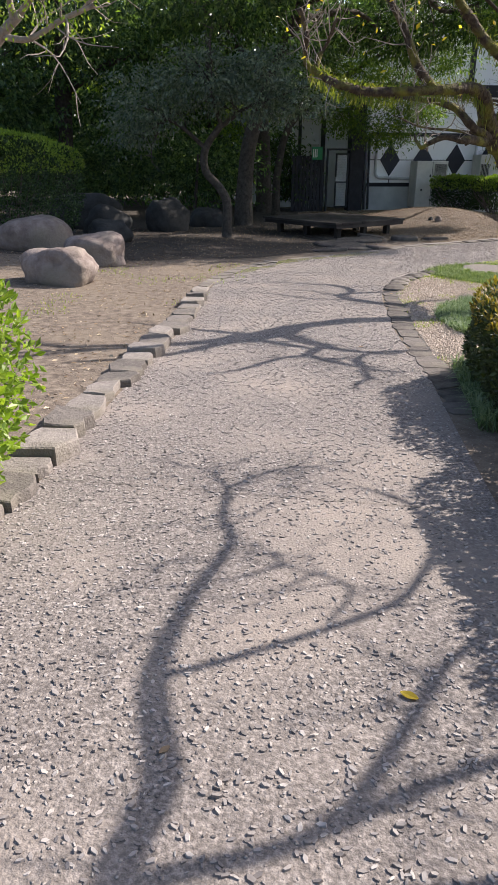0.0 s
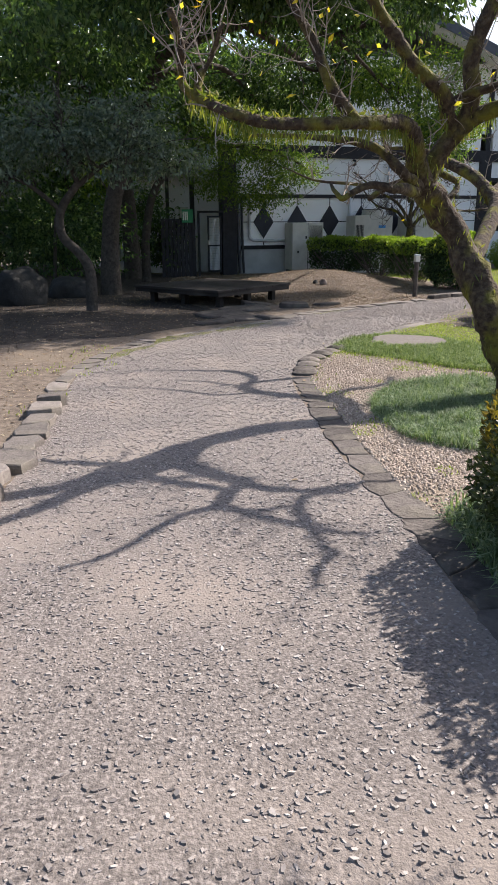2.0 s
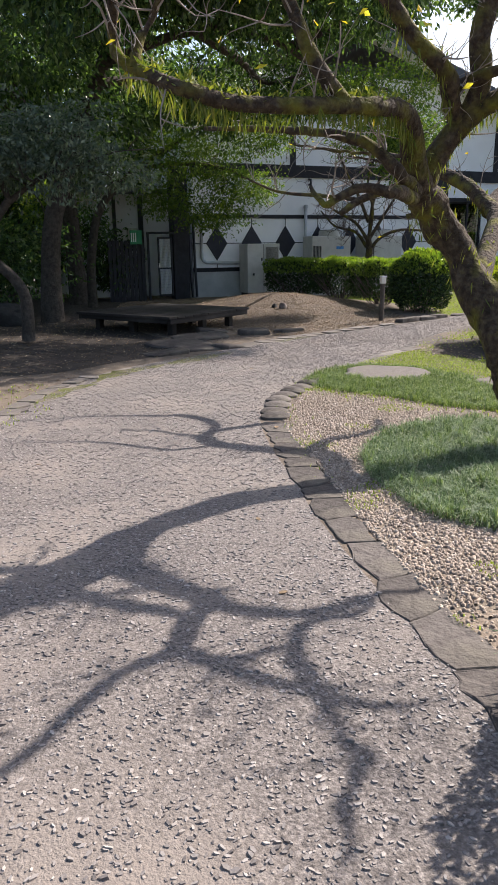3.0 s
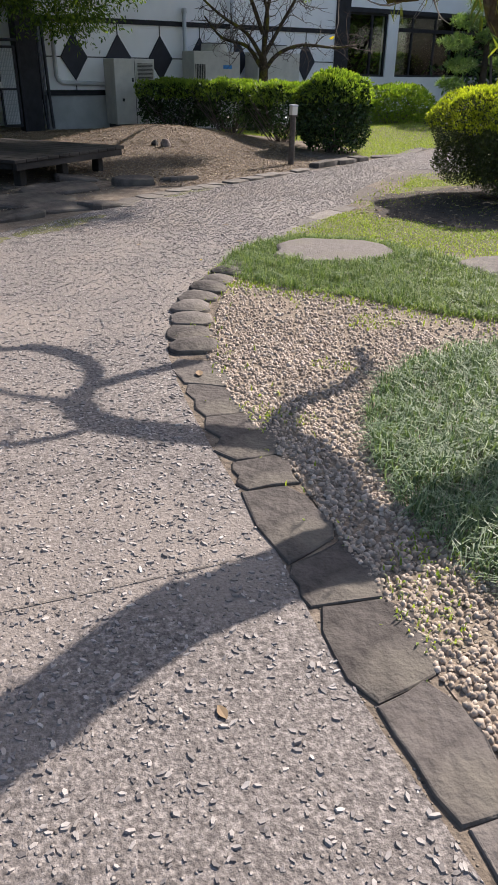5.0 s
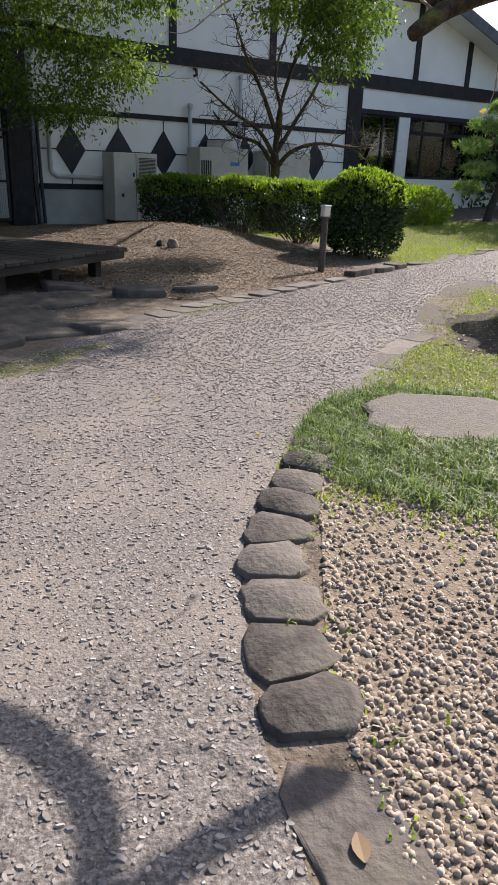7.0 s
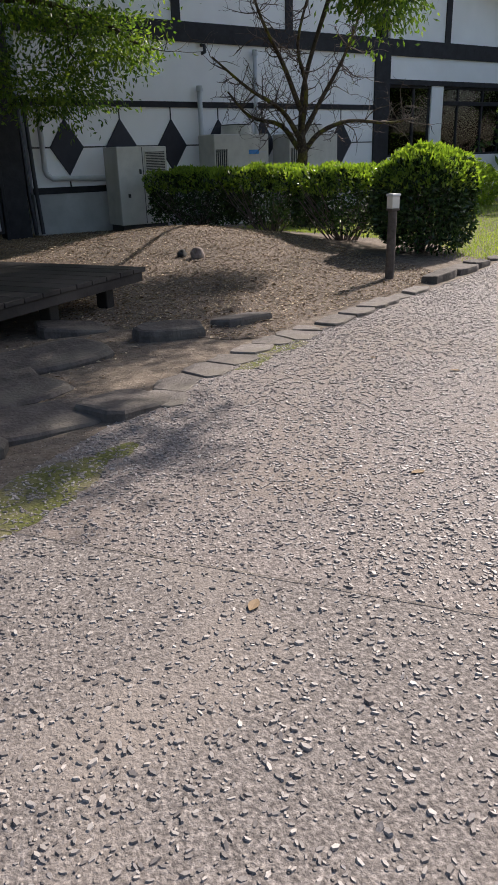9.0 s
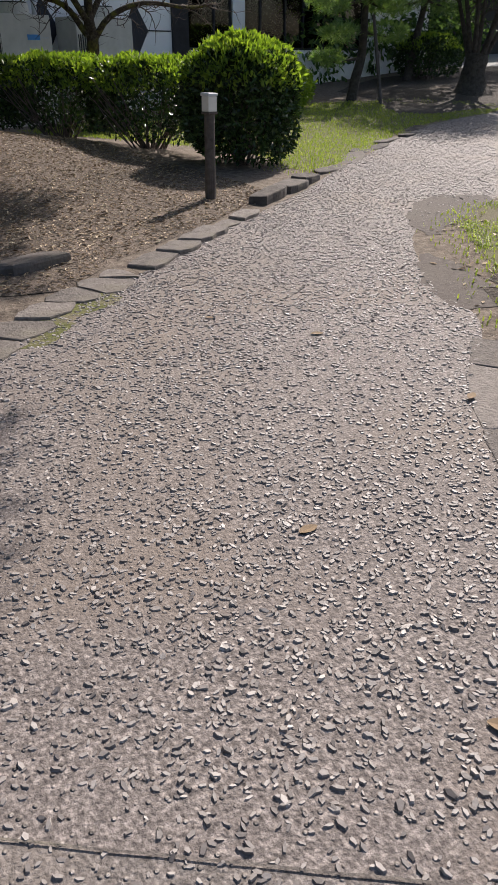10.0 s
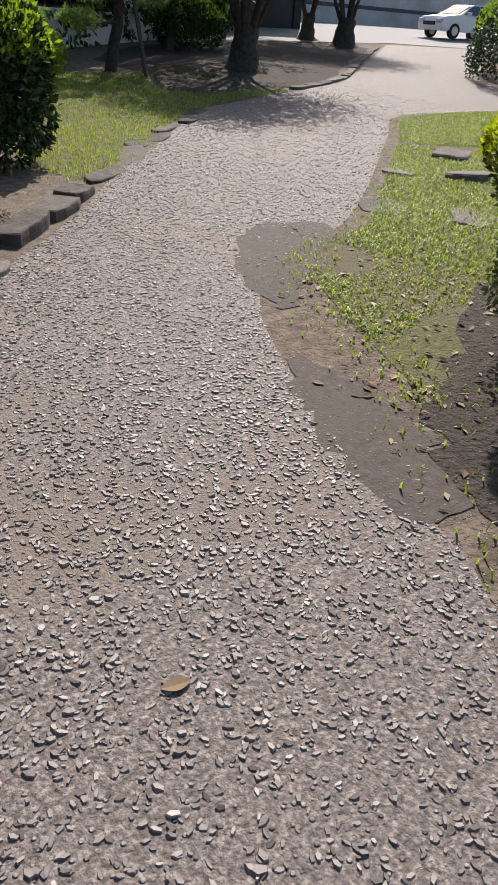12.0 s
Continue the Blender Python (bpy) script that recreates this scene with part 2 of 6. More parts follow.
# ---- materials ----
def material(name, stops, scale=4.0, rough=0.85, bump=0.3, bscale=40.0, big=None, bigscale=0.6, vary="", metal=0.0, translucent=0.0, speck=None, spec=0.3, dist=0.01, amount=0.8):
    """A node material: grain in a colour ramp, large stains, relief, and a change from piece to piece."""
    m = bpy.data.materials.new(name)
    m.use_nodes = True
    nt = m.node_tree
    nd, ln = nt.nodes, nt.links.new
    bs = nd["Principled BSDF"]
    geo = nd.new("ShaderNodeTexCoord")
    at = geo.outputs["Object"]
    n1 = nd.new("ShaderNodeTexNoise")
    n1.inputs["Scale"].default_value, n1.inputs["Detail"].default_value, n1.inputs["Roughness"].default_value = scale, 6, 0.65
    ln(at, n1.inputs["Vector"])
    cr = nd.new("ShaderNodeValToRGB")
    el = cr.color_ramp.elements
    while len(el) < len(stops):
        el.new(0.5)
    for e, (pos, col) in zip(el, stops):
        e.position, e.color = pos, (*col, 1)
    fac = n1.outputs["Fac"]
    if vary:
        src = nd.new("ShaderNodeObjectInfo").outputs["Random"] if vary == "object" else nd.new("ShaderNodeNewGeometry").outputs["Random Per Island"]
        mx = nd.new("ShaderNodeMix")
        mx.inputs[0].default_value = amount
        ln(fac, mx.inputs[2])
        ln(src, mx.inputs[3])
        fac = mx.outputs[0]
    ln(fac, cr.inputs["Fac"])
    col = cr.outputs["Color"]
    if big:
        n2 = nd.new("ShaderNodeTexNoise")
        n2.inputs["Scale"].default_value, n2.inputs["Detail"].default_value = bigscale, 4
        ln(at, n2.inputs["Vector"])
        r2 = nd.new("ShaderNodeValToRGB")
        r2.color_ramp.elements[0].position, r2.color_ramp.elements[1].position = 0.48, 0.68
        ln(n2.outputs["Fac"], r2.inputs["Fac"])
        mx = nd.new("ShaderNodeMix")
        mx.data_type = "RGBA"
        ln(r2.outputs["Color"], mx.inputs[0])
        ln(col, mx.inputs[6])
        mx.inputs[7].default_value = (*big, 1)
        col = mx.outputs[2]
    height = None
    if speck:
        sc, light, cut = speck
        vo = nd.new("ShaderNodeTexVoronoi")
        vo.inputs["Scale"].default_value = sc
        ln(at, vo.inputs["Vector"])
        r3 = nd.new("ShaderNodeValToRGB")
        r3.color_ramp.elements[0].position, r3.color_ramp.elements[1].position = cut, cut + 0.12
        r3.color_ramp.elements[0].color, r3.color_ramp.elements[1].color = (1, 1, 1, 1), (0, 0, 0, 1)
        ln(vo.outputs["Distance"], r3.inputs["Fac"])
        sp = nd.new("ShaderNodeSeparateColor")
        ln(vo.outputs["Color"], sp.inputs[0])
        r4 = nd.new("ShaderNodeValToRGB")
        r4.color_ramp.elements[0].color, r4.color_ramp.elements[1].color = (*[c * 0.25 for c in light], 1), (*light, 1)
        ln(sp.outputs[0], r4.inputs["Fac"])
        mx = nd.new("ShaderNodeMix")
        mx.data_type = "RGBA"
        ln(r3.outputs["Color"], mx.inputs[0])
        ln(col, mx.inputs[6])
        ln(r4.outputs["Color"], mx.inputs[7])
        col = mx.outputs[2]
        height = r3.outputs["Color"]
    ln(col, bs.inputs["Base Color"])
    bs.inputs["Roughness"].default_value, bs.inputs["Metallic"].default_value = rough, metal
    bs.inputs["Specular IOR Level"].default_value = spec
    if bump:
        n3 = nd.new("ShaderNodeTexNoise")
        n3.inputs["Scale"].default_value, n3.inputs["Detail"].default_value = bscale, 5
        ln(at, n3.inputs["Vector"])
        h = n3.outputs["Fac"]
        if height is not None:
            ad = nd.new("ShaderNodeMath")
            ad.operation = "ADD"
            ln(h, ad.inputs[0])
            ln(height, ad.inputs[1])
            h = ad.outputs[0]
        bp = nd.new("ShaderNodeBump")
        bp.inputs["Strength"].default_value, bp.inputs["Distance"].default_value = bump, dist
        ln(h, bp.inputs["Height"])
        ln(bp.outputs["Normal"], bs.inputs["Normal"])
    if translucent:
        tr = nd.new("ShaderNodeBsdfTranslucent")
        br = nd.new("ShaderNodeMix")
        br.data_type, br.blend_type = "RGBA", "MULTIPLY"
        br.inputs[0].default_value = 1.0
        ln(col, br.inputs[6])
        br.inputs[7].default_value = (1.7, 1.8, 0.7, 1)
        ln(br.outputs[2], tr.inputs["Color"])
        sh = nd.new("ShaderNodeMixShader")
        sh.inputs[0].default_value = translucent
        ln(bs.outputs[0], sh.inputs[1])
        ln(tr.outputs[0], sh.inputs[2])
        ln(sh.outputs[0], nd["Material Output"].inputs["Surface"])
    return m


def plain(name, col, rough=0.5, metal=0.0, spec=0.4, dirt=0.15):
    """Paint, metal or plastic with a little grime."""
    d = tuple(c * (1 - dirt) for c in col)
    l = tuple(min(1, c * (1 + dirt * 0.5)) for c in col)
    return material(name, [(0.3, d), (0.65, l)], 3.0, rough, 0.08, 60, vary="", metal=metal, spec=spec, dist=0.003)


M_dirt = material("dirt", [(0.3, (0.06, 0.046, 0.036)), (0.5, (0.14, 0.11, 0.085)), (0.75, (0.26, 0.215, 0.17))], 9, 0.95, 0.8, 30, (0.17, 0.135, 0.1), 0.5, dist=0.02, speck=(45, (0.35, 0.3, 0.25), 0.16))
M_path = material("pale_aggregate_concrete", [(0.3, (0.0619, 0.0533, 0.0489)), (0.5, (0.1634, 0.1428, 0.1307)), (0.72, (0.3578, 0.3175, 0.2907))], 55, 0.85, 0.9, 90, (0.24, 0.205, 0.178), 0.9, speck=(34, (0.42, 0.38, 0.35), 0.1), dist=0.008)
M_pathdark = material("brown_aggregate_concrete", [(0.3, (0.0636, 0.0531, 0.0487)), (0.5, (0.1716, 0.1466, 0.1342)), (0.72, (0.4056, 0.3543, 0.3245))], 55, 0.78, 0.9, 90, (0.19, 0.155, 0.13), 0.7, speck=(34, (0.4, 0.36, 0.33), 0.12), dist=0.008)
M_asphalt = material("asphalt", [(0.3, (0.2, 0.2, 0.2)), (0.7, (0.32, 0.31, 0.3))], 20, 0.85, 0.3, 60)
M_pebble = material("pebble", [(0.0, (0.12, 0.105, 0.098)), (0.45, (0.21, 0.186, 0.172)), (0.75, (0.29, 0.26, 0.24)), (0.93, (0.38, 0.345, 0.318)), (1.0, (0.52, 0.48, 0.44))], 30, 0.55, 0.15, 90, vary="island", amount=0.9, spec=0.4)
M_gravel = material("gravel", [(0.0, (0.195, 0.1542, 0.1227)), (0.4, (0.3204, 0.2573, 0.2004)), (0.75, (0.4087, 0.3352, 0.2678)), (1.0, (0.5294, 0.4572, 0.3888))], 30, 0.85, 0.3, 90, vary="island", amount=0.85)
M_kerb = material("kerb_stone", [(0.3, (0.0468, 0.0398, 0.0359)), (0.5, (0.0936, 0.0803, 0.0725)), (0.75, (0.1638, 0.142, 0.1279))], 11, 0.9, 0.9, 35, (0.13, 0.114, 0.094), 2.5, vary="object", amount=0.3, dist=0.012)
M_kerblight = material("pale_kerb_stone", [(0.3, (0.1, 0.087, 0.078)), (0.55, (0.17, 0.149, 0.134)), (0.8, (0.28, 0.248, 0.222))], 22, 0.9, 0.9, 60, (0.165, 0.146, 0.12), 2.5, vary="object", amount=0.35, dist=0.012)
M_boulder = material("boulder", [(0.3, (0.12, 0.092, 0.08)), (0.5, (0.2, 0.16, 0.143)), (0.75, (0.32, 0.27, 0.245))], 5, 0.9, 0.7, 22, (0.2, 0.17, 0.13), 1.2, dist=0.02)
# boulder colour darkened to hold the shade below the trees
M_bouldershade = material("shade_darkened_boulder", [(0.3, (0.024, 0.024, 0.023)), (0.75, (0.06, 0.058, 0.055))], 5, 0.9, 0.7, 22, dist=0.02)
M_bark = material("mossy_bark", [(0.3, (0.0224, 0.016, 0.0112)), (0.5, (0.0624, 0.0448, 0.0304)), (0.75, (0.136, 0.108, 0.072))], 18, 0.95, 1.0, 26, (0.15, 0.14, 0.02), 4.5, dist=0.05)
M_barkdark = material("dark_bark", [(0.3, (0.03, 0.025, 0.02)), (0.75, (0.1, 0.085, 0.07))], 12, 0.95, 0.9, 26, dist=0.03)
M_twig = material("pale_twig", [(0.3, (0.16, 0.13, 0.11)), (0.7, (0.38, 0.33, 0.28))], 12, 0.9, 0.3, 60)
M_twigred = material("bare_twig", [(0.3, (0.06, 0.045, 0.04)), (0.7, (0.17, 0.13, 0.115))], 12, 0.9, 0.3, 60)


def leaf_material(name, a, b, c, tr=0.35, rough=0.5):
    return material(name, [(0.1, a), (0.5, b), (0.95, c)], 6, rough, 0.0, 40, vary="island", amount=0.75, translucent=tr, spec=0.35)


M_hedge = leaf_material("hedge_leaf", (0.012, 0.026, 0.01), (0.027, 0.052, 0.017), (0.07, 0.12, 0.033), 0.1, 0.25)
M_young = leaf_material("young_leaf", (0.09, 0.15, 0.02), (0.15, 0.23, 0.03), (0.26, 0.33, 0.05), 0.45, 0.4)
M_yellow = leaf_material("yellow_green_leaf", (0.14, 0.18, 0.015), (0.26, 0.3, 0.02), (0.4, 0.42, 0.05), 0.5, 0.4)
M_copper = leaf_material("copper_leaf", (0.09, 0.07, 0.015), (0.17, 0.13, 0.025), (0.28, 0.21, 0.045), 0.4, 0.5)
M_boxinner = leaf_material("inner_leaf", (0.02, 0.03, 0.012), (0.045, 0.06, 0.02), (0.08, 0.1, 0.03), 0.2)
M_dark = leaf_material("evergreen_leaf", (0.02, 0.042, 0.02), (0.055, 0.1, 0.042), (0.15, 0.225, 0.085), 0.4, 0.24)
M_grey = leaf_material("olive_leaf", (0.05, 0.075, 0.055), (0.1, 0.135, 0.1), (0.2, 0.24, 0.18), 0.3, 0.4)
M_maple = leaf_material("maple_leaf", (0.03, 0.065, 0.016), (0.085, 0.15, 0.03), (0.21, 0.28, 0.05), 0.42)
M_pine = leaf_material("pine_needle", (0.07, 0.13, 0.055), (0.14, 0.22, 0.085), (0.24, 0.33, 0.13), 0.35)
M_mondo = leaf_material("mondo_grass", (0.06, 0.1, 0.05), (0.13, 0.19, 0.105), (0.27, 0.33, 0.21), 0.3, 0.5)
M_ringgrass = leaf_material("short_mondo_grass", (0.06, 0.1, 0.04), (0.125, 0.18, 0.07), (0.27, 0.32, 0.17), 0.35, 0.5)
M_lawn = leaf_material("lawn_grass", (0.12, 0.175, 0.03), (0.22, 0.285, 0.05), (0.36, 0.4, 0.1), 0.4)
M_fern = leaf_material("hanging_fern", (0.07, 0.1, 0.02), (0.14, 0.17, 0.03), (0.26, 0.25, 0.06), 0.4)
M_autumn = leaf_material("autumn_leaf", (0.3, 0.2, 0.02), (0.45, 0.36, 0.03), (0.55, 0.5, 0.08), 0.45)
M_litter = material("fallen_leaf", [(0.0, (0.1, 0.06, 0.035)), (0.5, (0.28, 0.2, 0.12)), (1.0, (0.55, 0.46, 0.32))], 12, 0.8, 0.0, vary="island", amount=0.9)
# soil colour darkened to hold the shade under trees and bush
M_shadesoil = material("leaf_mould", [(0.3, (0.024, 0.019, 0.016)), (0.5, (0.055, 0.044, 0.036)), (0.75, (0.11, 0.09, 0.072))], 10, 0.95, 0.9, 30, (0.05, 0.042, 0.034), 0.6, dist=0.03, speck=(40, (0.22, 0.18, 0.14), 0.14))
M_lawnsoil = material("lawn_soil", [(0.3, (0.07, 0.064, 0.033)), (0.55, (0.125, 0.122, 0.052)), (0.8, (0.2, 0.185, 0.1))], 16, 0.95, 0.8, 50, (0.13, 0.11, 0.07), 0.9, dist=0.02)
M_damp = material("damp_soil", [(0.3, (0.0638, 0.0519, 0.045)), (0.55, (0.0978, 0.0808, 0.0706)), (0.8, (0.153, 0.1292, 0.1139))], 22, 0.9, 0.6, 60, (0.1, 0.084, 0.07), 1.3, dist=0.008, speck=(40, (0.26, 0.23, 0.2), 0.1))
M_mulch = material("mulch", [(0.3, (0.0768, 0.0576, 0.0435)), (0.5, (0.16, 0.1242, 0.0973)), (0.75, (0.2944, 0.2368, 0.1894))], 22, 0.95, 0.9, 55, (0.1, 0.078, 0.06), 0.8, dist=0.03, speck=(40, (0.3, 0.25, 0.2), 0.13))
M_bedsoil = material("bed_soil", [(0.3, (0.119, 0.0918, 0.0686)), (0.5, (0.204, 0.1599, 0.1209)), (0.7, (0.323, 0.2624, 0.2028))], 45, 0.95, 0.9, 60, (0.2, 0.165, 0.12), 1.2, speck=(38, (0.45, 0.39, 0.32), 0.2))
M_wall = material("white_plaster", [(0.3, (0.87, 0.87, 0.87)), (0.7, (0.92, 0.92, 0.92))], 2.0, 0.9, 0.15, 80, (0.82, 0.815, 0.8), 0.35)
M_plinth = material("grey_plaster", [(0.3, (0.42, 0.42, 0.42)), (0.7, (0.55, 0.55, 0.54))], 2.0, 0.9, 0.15, 80, (0.35, 0.35, 0.33), 0.6)
M_black = material("black_timber", [(0.3, (0.013, 0.013, 0.016)), (0.7, (0.03, 0.03, 0.036))], 5, 0.65, 0.3, 30)
M_tile = material("dark_tile", [(0.3, (0.018, 0.019, 0.027)), (0.7, (0.036, 0.037, 0.05))], 4, 0.5, 0.2, 30, vary="object", amount=0.4)
M_roof = material("roof_sheet", [(0.3, (0.05, 0.055, 0.07)), (0.7, (0.09, 0.1, 0.12))], 3, 0.5, 0.2, 20)
M_pipe = plain("pale_pipe", (0.52, 0.53, 0.54), 0.5)
M_blackpipe = plain("black_pipe", (0.025, 0.025, 0.028), 0.5)
M_ac = plain("ivory_sheet_metal", (0.56, 0.54, 0.49), 0.45)
M_acdark = plain("dark_grille", (0.03, 0.03, 0.03), 0.6)
M_blue = plain("blue_badge", (0.05, 0.25, 0.6), 0.4)
M_white = plain("white_paint", (0.8, 0.8, 0.78), 0.4)
M_bench = material("dark_weathered_timber", [(0.3, (0.0105, 0.009, 0.009)), (0.7, (0.03, 0.0255, 0.024))], 9, 0.7, 0.5, 40, (0.05, 0.042, 0.038), 1.2, vary="object", amount=0.3, dist=0.006)
M_post = material("brown_post", [(0.3, (0.05, 0.04, 0.034)), (0.7, (0.12, 0.1, 0.085))], 14, 0.8, 0.5, 40)
M_lens = plain("milky_lamp_glass", (0.72, 0.68, 0.6), 0.25)
M_green = plain("green_sign", (0.02, 0.22, 0.09), 0.5)
M_car = plain("white_car_paint", (0.75, 0.77, 0.78), 0.2, spec=0.6, dirt=0.03)
M_carglass = plain("car_glass", (0.04, 0.06, 0.07), 0.08, spec=0.8, dirt=0.02)
M_tyre = plain("tyre_rubber", (0.02, 0.02, 0.02), 0.8)
M_chrome = plain("alloy", (0.5, 0.5, 0.52), 0.3, metal=0.9)
# near-black room colour stands for the lack of light indoors
M_room = plain("dim_coloured_room", (0.05, 0.042, 0.035), 0.9)
M_orange = plain("orange_poster", (0.55, 0.22, 0.06), 0.7)


def glass_material():
    m = bpy.data.materials.new("window_glass")
    m.use_nodes = True
    nd, ln = m.node_tree.nodes, m.node_tree.links.new
    tp, gl, fr, mx = nd.new("ShaderNodeBsdfTransparent"), nd.new("ShaderNodeBsdfGlossy"), nd.new("ShaderNodeFresnel"), nd.new("ShaderNodeMixShader")
    tp.inputs[0].default_value = (0.75, 0.8, 0.8, 1)
    gl.inputs["Roughness"].default_value = 0.02
    fr.inputs[0].default_value = 1.45
    ln(fr.outputs[0], mx.inputs[0])
    ln(tp.outputs[0], mx.inputs[1])
    ln(gl.outputs[0], mx.inputs[2])
    ln(mx.outputs[0], nd["Material Output"].inputs["Surface"])
    return m


M_glass = glass_material()

# ---- ground ----
gx = np.concatenate([[-900, -300, -120, -60], np.arange(-30, 50, 0.4), [55, 65, 80, 120, 300, 900]])
gy = np.concatenate([[-900, -300, -100, -40, -15], np.arange(-6, 46, 0.4), [50, 60, 80, 120, 300, 900]])
X, Y = np.meshgrid(gx, gy)
gv = [(x, y, gz(x, y) + (0.0006 * noise.noise((x * 0.9, y * 0.9, 3)) - 0.0014 if abs(x) < 50 and abs(y) < 50 else -0.02)) for x, y in zip(X.ravel(), Y.ravel())]
gi, gj = np.meshgrid(np.arange(len(gy) - 1), np.arange(len(gx) - 1), indexing="ij")
gf = np.stack([gi * len(gx) + gj, gi * len(gx) + gj + 1, (gi + 1) * len(gx) + gj + 1, (gi + 1) * len(gx) + gj], -1).reshape(-1, 4)
tagged(solid("ground", [(gv, gf, 0)], M_dirt, smooth=True), "bare brown soil with leaf litter", "ground", kind="structure")

LEFT = [(-0.1, -4), (-0.15, 3.5), (-0.21, 4.5), (-0.26, 5.8), (-0.31, 7.2), (-0.32, 9.0), (-0.5, 11.9), (-0.22, 13.7), (0.42, 15.2), (1.05, 15.9), (1.8, 16.6), (2.4, 17.25), (3.03, 17.9), (3.56, 18.3), (4.05, 18.7), (4.9, 19.25), (5.78, 19.9), (6.66, 20.5), (7.76, 21.25), (9.2, 22.4), (10.8, 23.5), (14.6, 26.0), (18.6, 26.8), (21.4, 27.4), (26.8, 30.0), (33, 33.0)]
RIGHT = [(2.3, -4), (2.29, 6.8), (2.22, 7.7), (2.14, 9.0), (2.15, 9.6), (2.13, 10.9), (2.18, 11.8), (2.3, 12.35), (2.46, 12.9), (2.88, 13.65), (3.4, 14.4), (3.8, 14.75), (4.5, 15.6), (5.03, 16.33), (5.5, 16.67), (5.9, 17.07), (6.08, 17.55), (6.5, 18.15), (7.3, 19.0), (8.5, 19.56), (9.3, 19.7), (11.06, 20.5), (15.0, 22.5), (17.6, 23.7), (20.4, 22.9), (24.5, 22.8), (25.2, 25.2), (30, 27.6), (36, 31)]
PATH_POLY = list(spline(LEFT, 4)[:, :2]) + list(spline(RIGHT, 4)[:, :2])[::-1]


def cut(poly, late):
    """The part of an outline on one side of the joint where the second pour begins."""
    side = lambda q: (q[0] * 0.625 + q[1] * 0.781 - 13.52) * (1 if late else -1)
    out = []
    for a, b in zip(poly, poly[1:] + poly[:1]):
        if side(a) >= 0:
            out.append(a)
        if side(a) * side(b) < 0:
            out.append(a + (b - a) * side(a) / (side(a) - side(b)))
    return out


tagged(patch("path", cut(PATH_POLY, False), 0.5, 0.002, M_path), "pale grey exposed-aggregate concrete garden path", "path")
tagged(patch("path", cut(PATH_POLY, True), 0.5, 0.002, M_pathdark), "brown-grey exposed-aggregate garden path with dense pebbles", "path")

GRAVEL = spline([(2.5, 7.2), (2.42, 8.3), (2.4, 9.2), (2.42, 10.2), (2.38, 11), (2.42, 11.8), (2.62, 12.4), (2.85, 12.95), (3.1, 13.6), (3.5, 13.2), (3.9, 12.7), (4.5, 11.9), (5.4, 11.4), (6.6, 11.2), (6.6, 7.8), (3, 7.1)], 3, True)
tagged(patch("gravel_bed", GRAVEL, 0.4, 0.002, M_bedsoil), "bed of pale loose gravel", "gravel")
RING = spline([(3.05, 13.7), (3.35, 13.15), (3.8, 12.75), (4.4, 12.05), (5.2, 11.55), (6.5, 11.3), (7, 12.5), (6, 13.2), (5.3, 13.7), (5.0, 14.5), (4.3, 14.95), (3.75, 14.8), (3.3, 14.3)], 4, True)
MONDO = spline([(2.75, 9.9), (2.8, 9.2), (2.9, 8.8), (3.3, 8.45), (4.3, 8.3), (4.7, 9.5), (4.6, 11.2), (3.9, 11.35), (3.45, 11.15), (3.02, 10.7)], 4, True)
LAWN_R = spline([(4.1, 15.0), (5.2, 14.2), (7.2, 13), (11, 15), (13, 18), (17, 20.5), (20.2, 22.6), (17.6, 23.5), (15, 22.3), (11, 20.3), (9.3, 19.5), (8.3, 19.4), (7.7, 18.8), (7.0, 17.9), (6.6, 17.3), (5.8, 16.6), (5.0, 16)], 3, True)
LAWN_L = spline([(8.6, 22.3), (10.8, 23.7), (14.4, 26.1), (18.0, 26.9), (17.5, 29), (15, 31), (10.5, 30.6), (7.6, 30.2), (7.3, 28.6), (8.2, 26.6), (9.0, 24.4)], 3, True)
MULCH = spline([(1.8, 21.5), (3.6, 19.0), (4.6, 19.5), (6.4, 20.6), (7.3, 21.4), (7.2, 24), (7, 27), (6.6, 29.5), (4, 31), (1, 31), (0, 27)], 3, True)
tagged(patch("lawn_weedy", LAWN_R, 0.35, 0.0015, M_lawnsoil), "thin weedy yellow-green lawn with bare spots", "lawn")
tagged(patch("lawn_short", LAWN_L, 0.35, 0.0015, M_lawnsoil), "short sunlit green lawn beside the path", "lawn")
DAMP_SPOTS = [[(8.5, 20.1), (8.95, 20.05), (9.15, 19.7), (8.45, 19.3), (7.7, 18.95), (7.25, 18.75), (7.4, 19.15), (7.75, 19.55)], [(6.75, 18.25), (6.62, 17.75), (6.45, 17.45), (6.1, 17.12), (5.88, 17.15), (6.0, 17.5), (6.2, 17.85), (6.5, 18.15)]]
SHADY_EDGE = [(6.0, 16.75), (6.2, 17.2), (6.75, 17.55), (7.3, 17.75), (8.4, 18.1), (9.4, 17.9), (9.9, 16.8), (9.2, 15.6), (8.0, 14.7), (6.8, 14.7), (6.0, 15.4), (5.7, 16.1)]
def ragged(poly, amount, n=10):
    """A smooth outline with a frayed edge."""
    c = spline(poly, n, True)[:, :2]
    return c + np.array([(noise.noise((x * 5, y * 5, 1)), noise.noise((x * 5, y * 5, 9))) for x, y in c]) * amount + np.array([(noise.noise((x * 19, y * 19, 1)), noise.noise((x * 19, y * 19, 9))) for x, y in c]) * amount * 0.5


